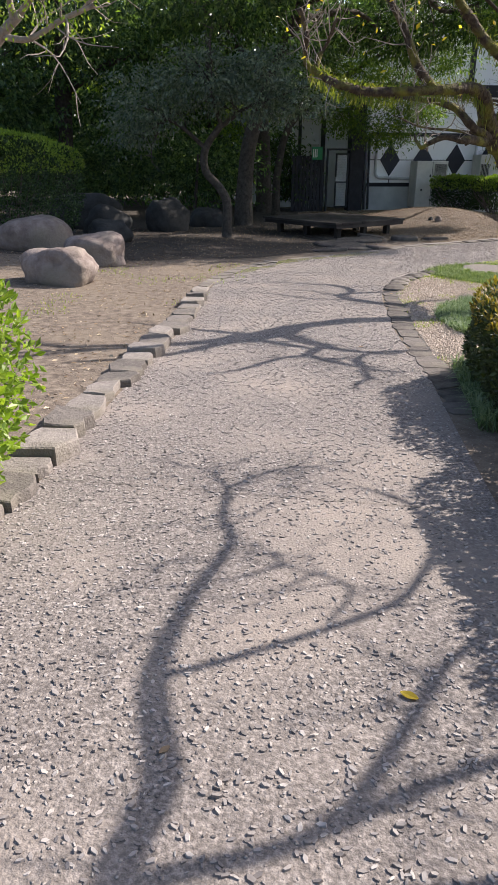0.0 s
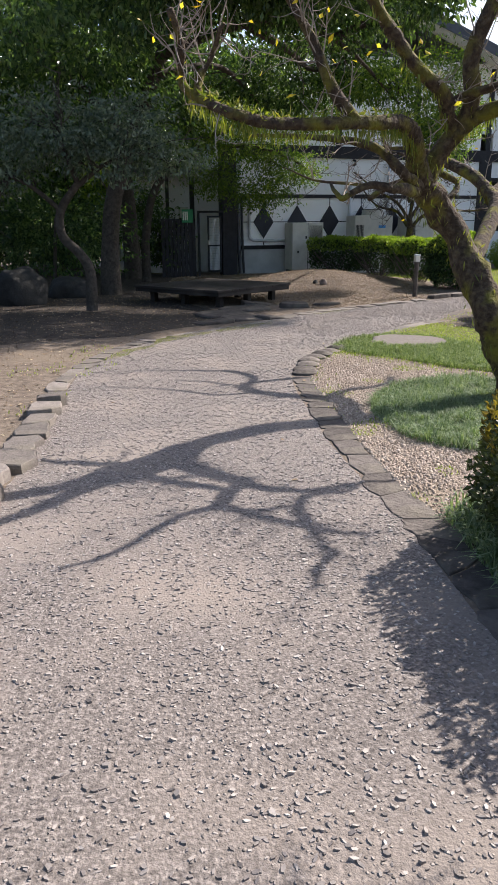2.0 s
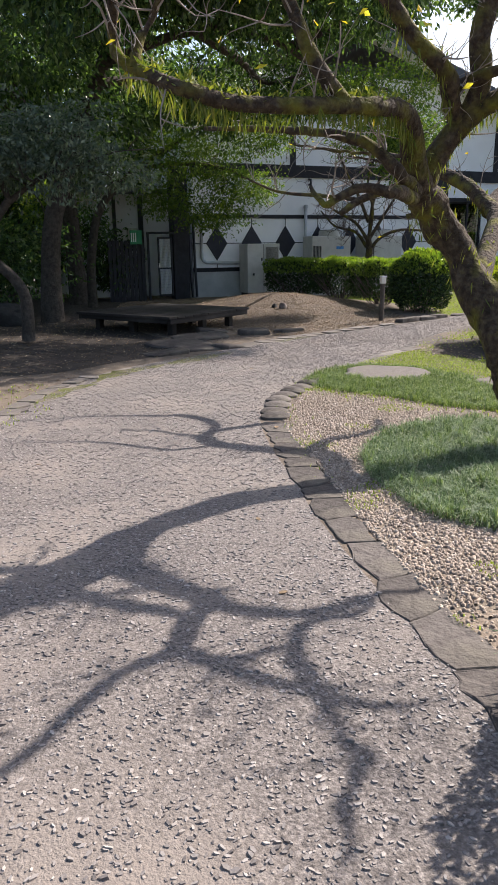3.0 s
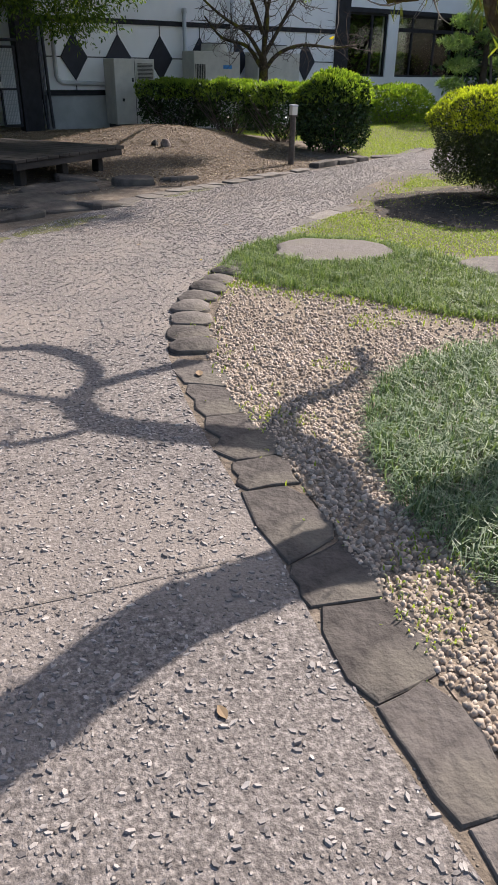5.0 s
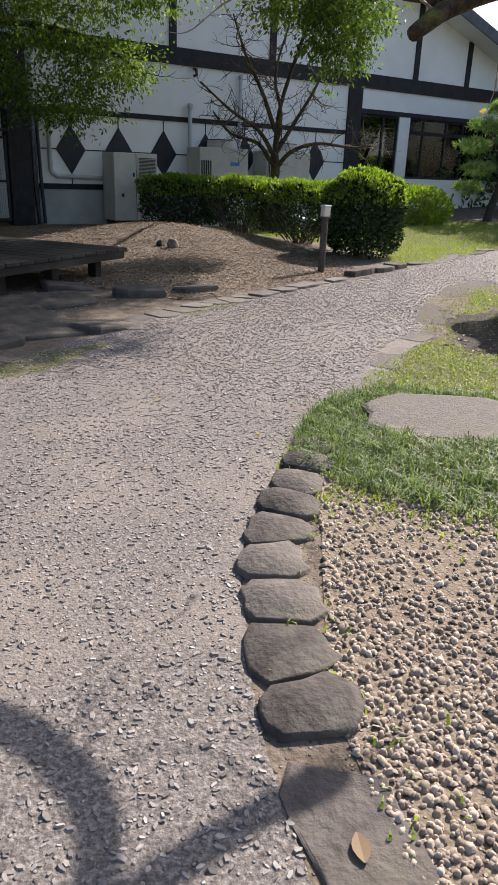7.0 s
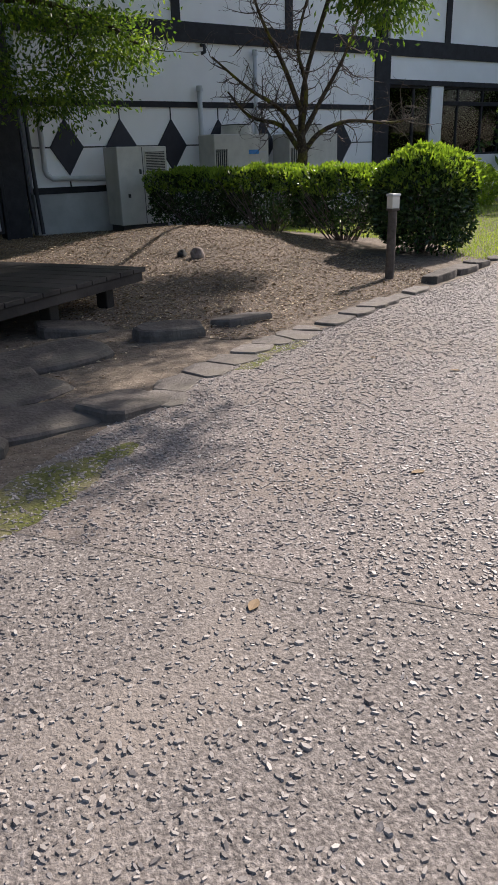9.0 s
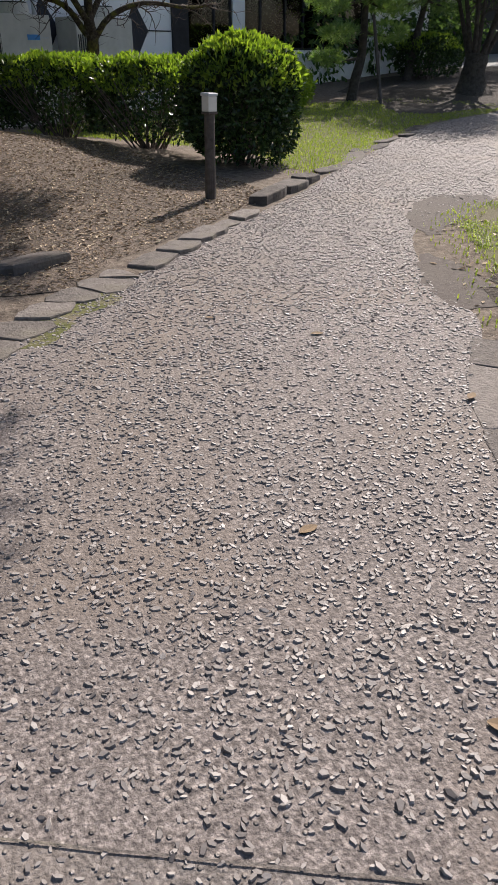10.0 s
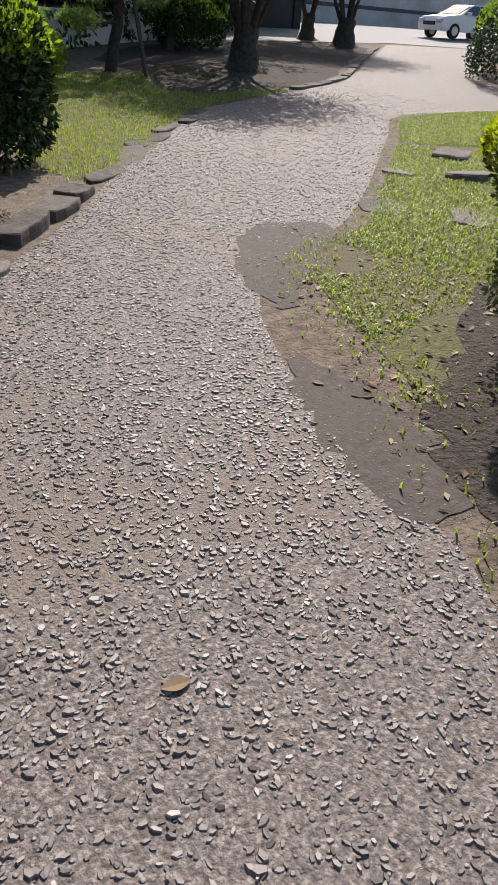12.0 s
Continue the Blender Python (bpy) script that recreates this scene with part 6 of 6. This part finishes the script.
# ---- boulders ----
for i, (x, y, sx, sy, sz, yaw, m, lab) in enumerate([
        (-4.85, 15.4, 1.6, 1.1, 0.66, 10, M_boulder, "large rounded brown boulder beside the dirt slope"),
        (-3.0, 11.85, 1.3, 0.85, 0.6, -20, M_boulder, "low rounded pinkish boulder beside the dirt slope"),
        (-3.1, 14.0, 1.25, 0.85, 0.6, -25, M_boulder, "wedge-shaped pale boulder beside the dirt slope"),
        # boulders under the trees carry their shade in a darker colour
        (-3.8, 17.2, 1.0, 0.8, 0.5, 30, M_bouldershade, "small shaded grey boulder under the trees"),
        (-5.3, 19.9, 1.9, 1.3, 0.95, 5, M_bouldershade, "big boulder under the trees, darkened for shade"),
        (-3.2, 20.6, 1.2, 0.9, 0.9, 40, M_bouldershade, "upright boulder under the trees, darkened for shade"),
        (-2.4, 22.4, 1.1, 0.8, 0.55, 10, M_bouldershade, "low boulder under the trees, darkened for shade"),
        (-4.3, 18.7, 1.2, 0.9, 0.7, 60, M_bouldershade, "shaded grey boulder under the trees"),
        (4.5, 23.5, 0.2, 0.16, 0.17, 0, M_boulder, "small brown stone on the mulch mound"),
        (4.3, 23.65, 0.16, 0.12, 0.12, 50, M_bouldershade, "small brown stone on the mulch mound")]):
    ob = part("boulder", boulder_bm(np.random.default_rng(i), sx, sy, sz, 4 if sx > 0.5 else 3, i * 3.7), m, None)
    ob.matrix_basis = pose(x, y, gz(x, y) - 0.02, 0, 0, yaw)
    tagged(ob, lab, "boulder", "garden boulders")

# ---- grass, gravel, litter ----
def stuff(name, batch, mat, label, category, smooth=False):
    return tagged(solid(name, [(*batch, 0)], mat, smooth=smooth), label, category, kind="stuff")




def tufts(p, length):
    """Blade lengths that swell and sink from tuft to tuft."""
    return np.array([length * max(0.3, 0.85 + 0.7 * noise.noise((x * 7, y * 7, 2)) + 0.3 * noise.noise((x * 2.2, y * 2.2, 6))) for x, y, _ in p])[:, None]


r = np.random.default_rng(77)
p = scatter(GRAVEL, 3300, r, 0.006)
near = (p[:, 0] < 4.0) & (p[:, 1] > 7.6)
bare = np.array([noise.noise((a * 1.4, b * 1.4, 7)) for a, b, _ in p]) * 0.5 + np.clip((p[:, 1] - 10.8) / 2.4, 0, 0.6)
p = p[(near | (r.random(len(p)) < 0.25)) & (r.random(len(p)) > bare)]
stuff("gravel", pebbles(p, 0.034, 0.36, r, 0.35, (0.55, 0.95), ((1.0, -0.3), (0.62, 0.75))), M_gravel, "pale buff loose gravel stones", "gravel", True)
p = scatter(GRAVEL, 900, r, 0.01)
p = p[np.array([noise.noise((a * 1.7, b * 1.7, 4)) for a, b, _ in p]) > 0.34]
stuff("gravel_weeds", blades(p, 0.03, 0.008, 0.9, r), M_lawn, "thin patches of yellow-green weeds in the gravel", "grass")
q = np.array(PATH_POLY)
p = scatter([(-0.5, 1.2), (2.4, 1.2), (2.4, 12), (9, 17), (13, 24), (9, 24), (2, 18), (-0.5, 13)], 2300, r, 0.0025)
for spot in DAMP_SPOTS:
    p = p[~inside(np.array(ragged(spot, 0.1)), p[:, 0], p[:, 1]) | (r.random(len(p)) < 0.08 + 0.6 * np.clip([noise.noise((a * 3, b * 3, 2)) for a, b, _ in p], 0, 1))]
p = p[inside(q, p[:, 0], p[:, 1])]
wet = np.array([noise.noise((a * 0.8, b * 0.8, 1)) for a, b, _ in p])
late = (p[:, 0] * 0.63 + p[:, 1] * 0.78) > 13.65
keep = r.random(len(p)) < np.where(late, np.clip(1.0 - (p[:, 0] - 6.5) * 0.13, 0.3, 1) * 0.66, 0.34) * np.clip(1 + wet * 0.7, 0.3, 1)
stuff("path_pebbles", pebbles(p[keep], 0.033, 0.2, r, 0.15, (0.34, 0.6), ((1.0, -0.5), (0.78, 0.75))), M_pebble, "grey and white pebbles set in the path", "pebbles")
p = scatter([(9, 17), (20, 22), (20.5, 28), (13, 26), (9, 24), (13, 24)], 330, r, 0.003)
p = p[inside(q, p[:, 0], p[:, 1])]
p = p[r.random(len(p)) < np.clip((21 - p[:, 0]) / 9, 0, 1)]
stuff("path_pebbles", pebbles(p, 0.038, 0.2, r, 0.14, (0.38, 0.68)), M_pebble, "grey pebbles set in the far stretch of path", "pebbles")
p = scatter(RING, 5000, r)
gap = ((p[:, 0] - 4.35) / 0.62) ** 2 + ((p[:, 1] - 14.2) / 0.42) ** 2 < 1
gap |= ((p[:, 0] - 5.7) / 0.5) ** 2 + ((p[:, 1] - 13.3) / 0.35) ** 2 < 1
stuff("mondo_grass", blades(p[~gap], tufts(p[~gap], 0.1), 0.007, 1.1, r), M_ringgrass, "dense dark green mondo grass round a stepping stone", "grass")
p = scatter(MONDO, 6000, r)
stuff("mondo_grass", blades(p, tufts(p, 0.14), 0.007, 1.2, r), M_mondo, "dense clump of blue-green mondo grass", "grass")
p = scatter([(2.45, 5.2), (2.75, 5.2), (2.9, 7.2), (2.55, 7.1)], 2500, r)
stuff("mondo_grass", blades(p, 0.2, 0.012, 1.0, r), M_mondo, "dark tuft of mondo grass under the low hedge", "grass")
p = scatter(LAWN_L, 620, r)
p = p[~inside(np.array(GROVE), p[:, 0], p[:, 1])]
stuff("lawn_blades", blades(p, 0.05, 0.01, 0.8, r), M_lawn, "short bright lawn grass", "grass")
p = scatter(LAWN_R, 1500, r)
p = p[(p[:, 0] < 12) | (r.random(len(p)) < 0.75)]
thin = np.array([noise.noise((a * 0.7, b * 0.7, 8)) for a, b, _ in p])
ok = (thin > -0.3) & (~inside(np.array(SHADY), p[:, 0], p[:, 1]) | (r.random(len(p)) < 0.05))
stuff("weedy_blades", blades(p[ok], np.where(p[ok][:, 0:1] > 8.8, 0.05, 0.03), 0.01, 1.4, r), M_lawn, "patchy yellow-green grass and weeds", "grass")


def flat_leaves(p, size, r):
    d = r.normal(size=(len(p), 3)) * [1, 1, 0.12]
    n = len(p)
    a = unit(d)
    s = unit(np.cross(a, [0, 0, 1.0] + r.normal(size=(n, 3)) * 0.25))
    l = size * r.uniform(0.5, 1.3, (n, 1))
    w = l * r.uniform(0.3, 0.6, (n, 1))
    p = p + [0, 0, 0.008]
    v = np.stack([p, p + a * l * 0.5 + s * w * 0.5 + [0, 0, 0.006], p + a * l, p + a * l * 0.5 - s * w * 0.5 + [0, 0, 0.006]], 1).reshape(-1, 3)
    b = np.arange(n)[:, None] * 4
    return v, np.concatenate([b + [0, 1, 2], b + [0, 2, 3]])


stuff("mulch_litter", flat_leaves(scatter(MULCH, 560, r, 0.004), 0.045, r), M_litter, "dry brown leaves and chips on the mound", "leaves")
stuff("dirt_litter", flat_leaves(scatter([(-6, 1), (-0.5, 1), (-0.7, 11.6), (0.0, 15), (3, 19), (0, 24), (-6, 20)], 55, r), 0.05, r), M_litter, "dry leaf bits on the bare soil", "leaves")
stuff("bush_litter", flat_leaves(scatter([(5.2, 16.2), (6.2, 17.4), (7.4, 18.9), (8.6, 19.3), (10, 18), (8, 15), (6, 15)], 60, r), 0.06, r), M_litter, "dry leaves under the clipped bush", "leaves")
g = scatter([(-2.6, 8), (-0.5, 8), (-0.4, 11.5), (0.2, 13.6), (-1, 15), (-2.8, 13.4)], 110, r)
g = g[np.array([noise.noise((a, b, 5)) for a, b, _ in g]) > 0.2]
stuff("sparse_grass", blades(g, 0.04, 0.01, 0.9, r), M_lawn, "sparse short grass on the bare soil", "grass")
e = np.concatenate([LAWN_R, LAWN_L, RING])
e = np.repeat(e, 60, 0) + r.normal(size=(len(e) * 60, 2)) * 0.16
e = e[~inside(q, e[:, 0], e[:, 1])]
c = spline([(3.8, 14.65), (4.6, 15.55), (5.15, 16.24), (5.68, 16.66)], 12)
e = e[np.array([((c - a) ** 2).sum(1).min() for a in e]) > 0.04]
e = e[~inside(np.array(SHADY), e[:, 0], e[:, 1]) | (r.random(len(e)) < 0.1)]
stuff("edge_grass", blades(np.array([(a, b, gz(a, b)) for a, b in e]), 0.045, 0.01, 0.9, r), M_lawn, "ragged grass along the lawn edges", "grass")
e = spline(RIGHT[1:12], 30)
e = e[r.integers(0, len(e), 220)] + r.normal(size=(220, 2)) * [0.1, 0.05] + [0.3, 0]
stuff("edge_weeds", blades(np.array([(a, b, 0) for a, b in e]), 0.05, 0.01, 1.0, r), M_lawn, "small weeds between kerb and gravel", "grass")

for i, (x, y, size, lab, m) in enumerate([(3.63, 15.83, 0.1, "curled pale dead leaf on the path", M_litter), (2.28, 11.4, 0.11, "large tan dead leaf on the kerb", M_litter), (1.72, 2.3, 0.08, "yellow fallen leaf on the path", M_autumn), (1.0, 2.0, 0.05, "small brown leaf on the path", M_litter), (4.47, 17.92, 0.07, "dark curled leaf on the path", M_litter), (4.9, 16.23, 0.1, "dark dead leaf on the kerb stone", M_litter), (6.56, 18.03, 0.08, "dark dead leaf on the path edge", M_litter), (0.14, 10.55, 0.05, "dark bud on the path", M_litter), (2.99, 14.25, 0.05, "small yellow leaf on the path", M_autumn), (4.83, 17.34, 0.1, "pale dead leaf on the path", M_litter), (2.5, 15.0, 0.1, "pale crumpled leaf on the path", M_litter), (3.6, 14.9, 0.11, "pale dead leaf on the path", M_litter), (1.75, 7.9, 0.07, "brown curled leaf on the path", M_litter), (1.75, 9.0, 0.07, "brown leaf on the path", M_litter)]):
    size *= 0.75
    bm = bmesh.new()
    rows = []
    for k in range(6):
        t = k / 5
        w = math.sin(math.pi * (0.05 + 0.9 * t)) * size * 0.28
        zz = 0.003 + size * 0.1 * (t - 0.5) ** 2
        rows.append([bm.verts.new((t * size, s * w, zz + abs(s) * w * 0.2)) for s in (-1, 0, 1)])
    for a, b in zip(rows, rows[1:]):
        for k in range(2):
            bm.faces.new((a[k], a[k + 1], b[k + 1], b[k]))
    ret = bmesh.ops.extrude_face_region(bm, geom=bm.faces[:])
    for v in ret["geom"]:
        if isinstance(v, bmesh.types.BMVert):
            v.co.z -= 0.0015
    bmesh.ops.recalc_face_normals(bm, faces=bm.faces)
    ob = part("fallen_leaf", bm, m, None)
    ob.matrix_basis = pose(x, y, gz(x, y) + (0.016 if "kerb" in lab else 0.005), 0, 0, i * 77)
    tagged(ob, lab, "leaf")

# ---- slabs, kerbs, joints ----
r = np.random.default_rng(9)


def flag(x, y, sx, sy, h, yaw, mat, lab, corners=7):
    ob = part("stone_slab", stone_bm(r, sx, sy, h, 17, 0.045), mat, None)
    ob.matrix_basis = pose(x, y, gz(x, y) + 0.002, 0, 0, yaw)
    return tagged(ob, lab, "stone slab")


for row in [(4.35, 14.2, 1.1, 0.75, 0.04, -20), (5.7, 13.3, 0.9, 0.6, 0.035, 10), (10.25, 19.85, 0.6, 0.45, 0.012, 35), (12.2, 20.75, 0.5, 0.4, 0.015, 30), (10.6, 19.05, 0.7, 0.45, 0.012, 30), (12.75, 20.1, 0.8, 0.5, 0.05, 20), (14.2, 21.0, 1.0, 0.5, 0.05, 20)]:
    flag(*row, M_kerblight, "flat grey-brown stepping stone set in grass")
for row in [(2.0, 18.85, 1.1, 0.6, 0.07, 20), (1.55, 18.0, 1.2, 0.7, 0.06, 30), (1.9, 17.35, 0.9, 0.5, 0.05, 20), (2.45, 17.5, 0.6, 0.45, 0.05, 40), (1.3, 16.9, 0.8, 0.5, 0.05, 30), (3.15, 19.35, 0.62, 0.32, 0.11, 0), (3.95, 19.7, 0.6, 0.35, 0.06, 20), (2.35, 20.0, 0.7, 0.5, 0.06, 10)]:
    flag(*row, M_kerb, "dark flat garden stone beside the bench")


def kerb(name, line, w, h, lens, mat, label, jitter=0.02, off=0.0, tops=0.2):
    """Stones laid end to end along a line, each a piece of its own."""
    t = thing(name, None, label, "kerb", kind="structure")
    c = spline(line, 12)
    s = np.concatenate([[0], np.cumsum(np.linalg.norm(np.diff(c, axis=0), axis=1))])
    at = 0.0
    while at < s[-1] - lens[0] * 0.6:
        l = r.uniform(*lens)
        m = at + l / 2
        x, y = np.interp(m, s, c[:, 0]), np.interp(m, s, c[:, 1])
        x2, y2 = np.interp(m + 0.05, s, c[:, 0]), np.interp(m + 0.05, s, c[:, 1])
        a = math.atan2(y2 - y, x2 - x)
        ob = part("kerb_stone", stone_bm(r, l - 0.015, w * r.uniform(0.8, 1.2), h * r.uniform(1 - tops, 1 + tops), 11, 0.045), mat, t)
        d = off + r.normal() * jitter
        ob.matrix_basis = pose(x + math.sin(a) * d, y - math.cos(a) * d, gz(x, y), r.normal() * 1.5, r.normal() * 1.5, math.degrees(a) + r.normal() * 4)
        at += l
    return t


def strip_kerb(name, line, w, h, lens, mat, label, tops=0.2, rag=0.12, gap=0.014, rough=0.012, worn=0.82, dome=0.0):
    """Flat stones that abut along a line, with skewed joints and an uneven outer edge."""
    t = thing(name, None, label, "kerb", kind="structure")
    c = spline(line, 12)
    s = np.concatenate([[0], np.cumsum(np.linalg.norm(np.diff(c, axis=0), axis=1))])

    def spot(m, side):
        x, y = np.interp(m, s, c[:, 0]), np.interp(m, s, c[:, 1])
        x2, y2 = np.interp(min(m + 0.08, s[-1]), s, c[:, 0]), np.interp(min(m + 0.08, s[-1]), s, c[:, 1])
        x1, y1 = np.interp(max(m - 0.08, 0), s, c[:, 0]), np.interp(max(m - 0.08, 0), s, c[:, 1])
        d = unit(np.array([x2 - x1, y2 - y1, 0]))
        return np.array([x + d[1] * side, y - d[0] * side])

    at, skew = 0.0, 0.0
    while at < s[-1] - lens[0] * 0.5:
        l = min(r.uniform(*lens), s[-1] - at)
        turn = r.normal() * 0.09 * w
        wl, wr = -w / 2 * r.uniform(1 - rag * 0.6, 1.02), w / 2 * r.uniform(1 - rag * 1.6, 1 + rag)
        g = gap * r.uniform(0.5, 1.3) / 2
        a, b = at + g, at + l - g
        out = []
        for k in range(5):
            u = k / 4
            out.append(spot(a + skew + (b - a + turn - skew) * u, wl * (worn + 0.04 if k in (0, 4) else 1) + r.normal() * rough * 0.6))
        out.append(spot(b + turn * 0.1 + r.normal() * 0.004, (wl + wr) / 2))
        for k in range(4, -1, -1):
            u = k / 4
            out.append(spot(a - skew + (b - a - turn + skew) * u, wr * (worn - 0.04 if k in (0, 4) else 1) + r.normal() * rough))
        out.append(spot(a + skew * 0.1 + r.normal() * 0.004, (wl + wr) / 2))
        out = np.array(out)
        mid = out.mean(0)
        z0 = gz(mid[0], mid[1])
        hh = h * r.uniform(1 - tops, 1 + tops)
        tx, ty = r.normal(size=2) * min(0.03, hh * 0.5)
        bm = bmesh.new()
        rings = []
        for sc, z in ((1.0, -0.06), (1.0, hh * 0.6 - 0.003), (0.975, hh * 0.9), (0.93, hh), (0.6, hh * (1 + dome))):
            rings.append([bm.verts.new(((x - mid[0]) * sc, (y - mid[1]) * sc, z + ((x - mid[0]) * tx + (y - mid[1]) * ty + r.normal() * 0.0015 if z > 0 else 0) + gz(x, y) - z0)) for x, y in out])
        for p, q in zip(rings, rings[1:]):
            for k in range(12):
                bm.faces.new((p[k], p[(k + 1) % 12], q[(k + 1) % 12], q[k]))
        top = bm.verts.new((0, 0, hh * (1 + dome * 1.15) + r.normal() * 0.002))
        for k in range(12):
            bm.faces.new((rings[-1][k], rings[-1][(k + 1) % 12], top))
        bmesh.ops.recalc_face_normals(bm, faces=bm.faces)
        for f in bm.faces:
            f.smooth = dome > 0
        ob = part("kerb_stone", bm, mat, t)
        ob.matrix_basis = Matrix.Translation((mid[0], mid[1], z0 + 0.002))
        at += l
        skew = turn
    return t


strip_kerb("kerb_1", [(-0.25, -2), (-0.27, 3.5), (-0.37, 5.8), (-0.42, 7.2), (-0.43, 9.0), (-0.54, 10.7)], 0.32, 0.07, (0.26, 0.55), M_kerblight, "row of rough grey kerb stones edging the dirt", 0.45, 0.3, 0.02, 0.02)
strip_kerb("kerb_2", [(-0.56, 10.8), (-0.6, 11.9), (-0.34, 13.5), (0.2, 14.85)], 0.26, 0.018, (0.25, 0.5), M_kerblight, "worn flat mossy kerb stones", 0.4, 0.3, 0.03, 0.02)
strip_kerb("kerb_3", [(2.6, 17.4), (3.0, 17.95), (3.5, 18.37), (4.0, 18.77), (4.5, 19.12)], 0.36, 0.014, (0.3, 0.5), M_kerblight, "flat pale mossy kerb stones between mulch and path", 0.4, 0.25, 0.03, 0.02, 0.7)
strip_kerb("kerb_4", [(4.6, 19.17), (5.7, 19.93), (6.6, 20.53)], 0.24, 0.035, (0.35, 0.6), M_kerblight, "low brown kerb stones below the bollard", 0.7, 0.3, 0.05)
strip_kerb("kerb_5", [(6.75, 20.75), (7.5, 21.3), (8.3, 21.85)], 0.28, 0.08, (0.5, 0.75), M_kerb, "thick dark kerb stones beside the round bush", 0.2, 0.15, 0.03)
strip_kerb("kerb_6", [(2.44, 5.6), (2.43, 6.7), (2.37, 7.7), (2.29, 9.0), (2.3, 9.6), (2.29, 10.9), (2.34, 11.8)], 0.32, 0.008, (0.27, 0.52), M_kerb, "flush dark flagstones between path and gravel", 0.3, 0.24, 0.008, 0.02, 0.76)
strip_kerb("kerb_7", [(2.34, 11.8), (2.43, 12.3), (2.59, 12.85), (2.96, 13.5), (3.34, 14.05)], 0.32, 0.022, (0.22, 0.36), M_kerb, "rounded dark edging stones beside the gravel", 0.3, 0.16, 0.02, 0.01, 0.66, 0.9)
strip_kerb("kerb_8", [(3.74, 14.66), (4.55, 15.57), (5.1, 16.26), (5.64, 16.7)], 0.27, 0.004, (0.45, 0.75), M_kerblight, "flush weathered edging stones beside the path", 0.3, 0.2, 0.008, 0.018)
kerb("kerb_9", [(8.6, 22.1), (10.7, 23.65), (13, 25.1), (14.4, 26.0)], 0.26, 0.02, (0.5, 1.3), M_kerb, "scattered flat edging stones beside the lawn", 0.1)
strip_kerb("kerb_10", [(18.4, 26.9), (21.4, 27.55), (26.6, 30.2), (31, 32.3)], 0.26, 0.05, (0.5, 0.9), M_kerblight, "worn stone kerb along the path to the car park", 0.3, 0.2, 0.012)
for a, b in (((-0.15, 3.95), (2.25, 3.82)), ((-0.25, 9.5), (2.12, 9.65)), ((1.55, 16.06), (3.75, 14.3)), ((8.9, 22.0), (10.6, 20.4))):
    d = np.array([b[0] - a[0], b[1] - a[1]])
    n = np.array([-d[1], d[0]]) / np.linalg.norm(d) * 0.0028
    v = []
    for k in range(25):
        x, y = np.array(a) + d * k / 24 + n * r.normal() * 0.5
        v += [(x - n[0], y - n[1], gz(x, y) + 0.0068), (x + n[0], y + n[1], gz(x, y) + 0.0068)]
    f = [(2 * k, 2 * k + 1, 2 * k + 3, 2 * k + 2) for k in range(24)]
    tagged(solid("path_joint", [(v, f, 0)], M_kerblight), "dark joint across the path", "joint", kind="structure")
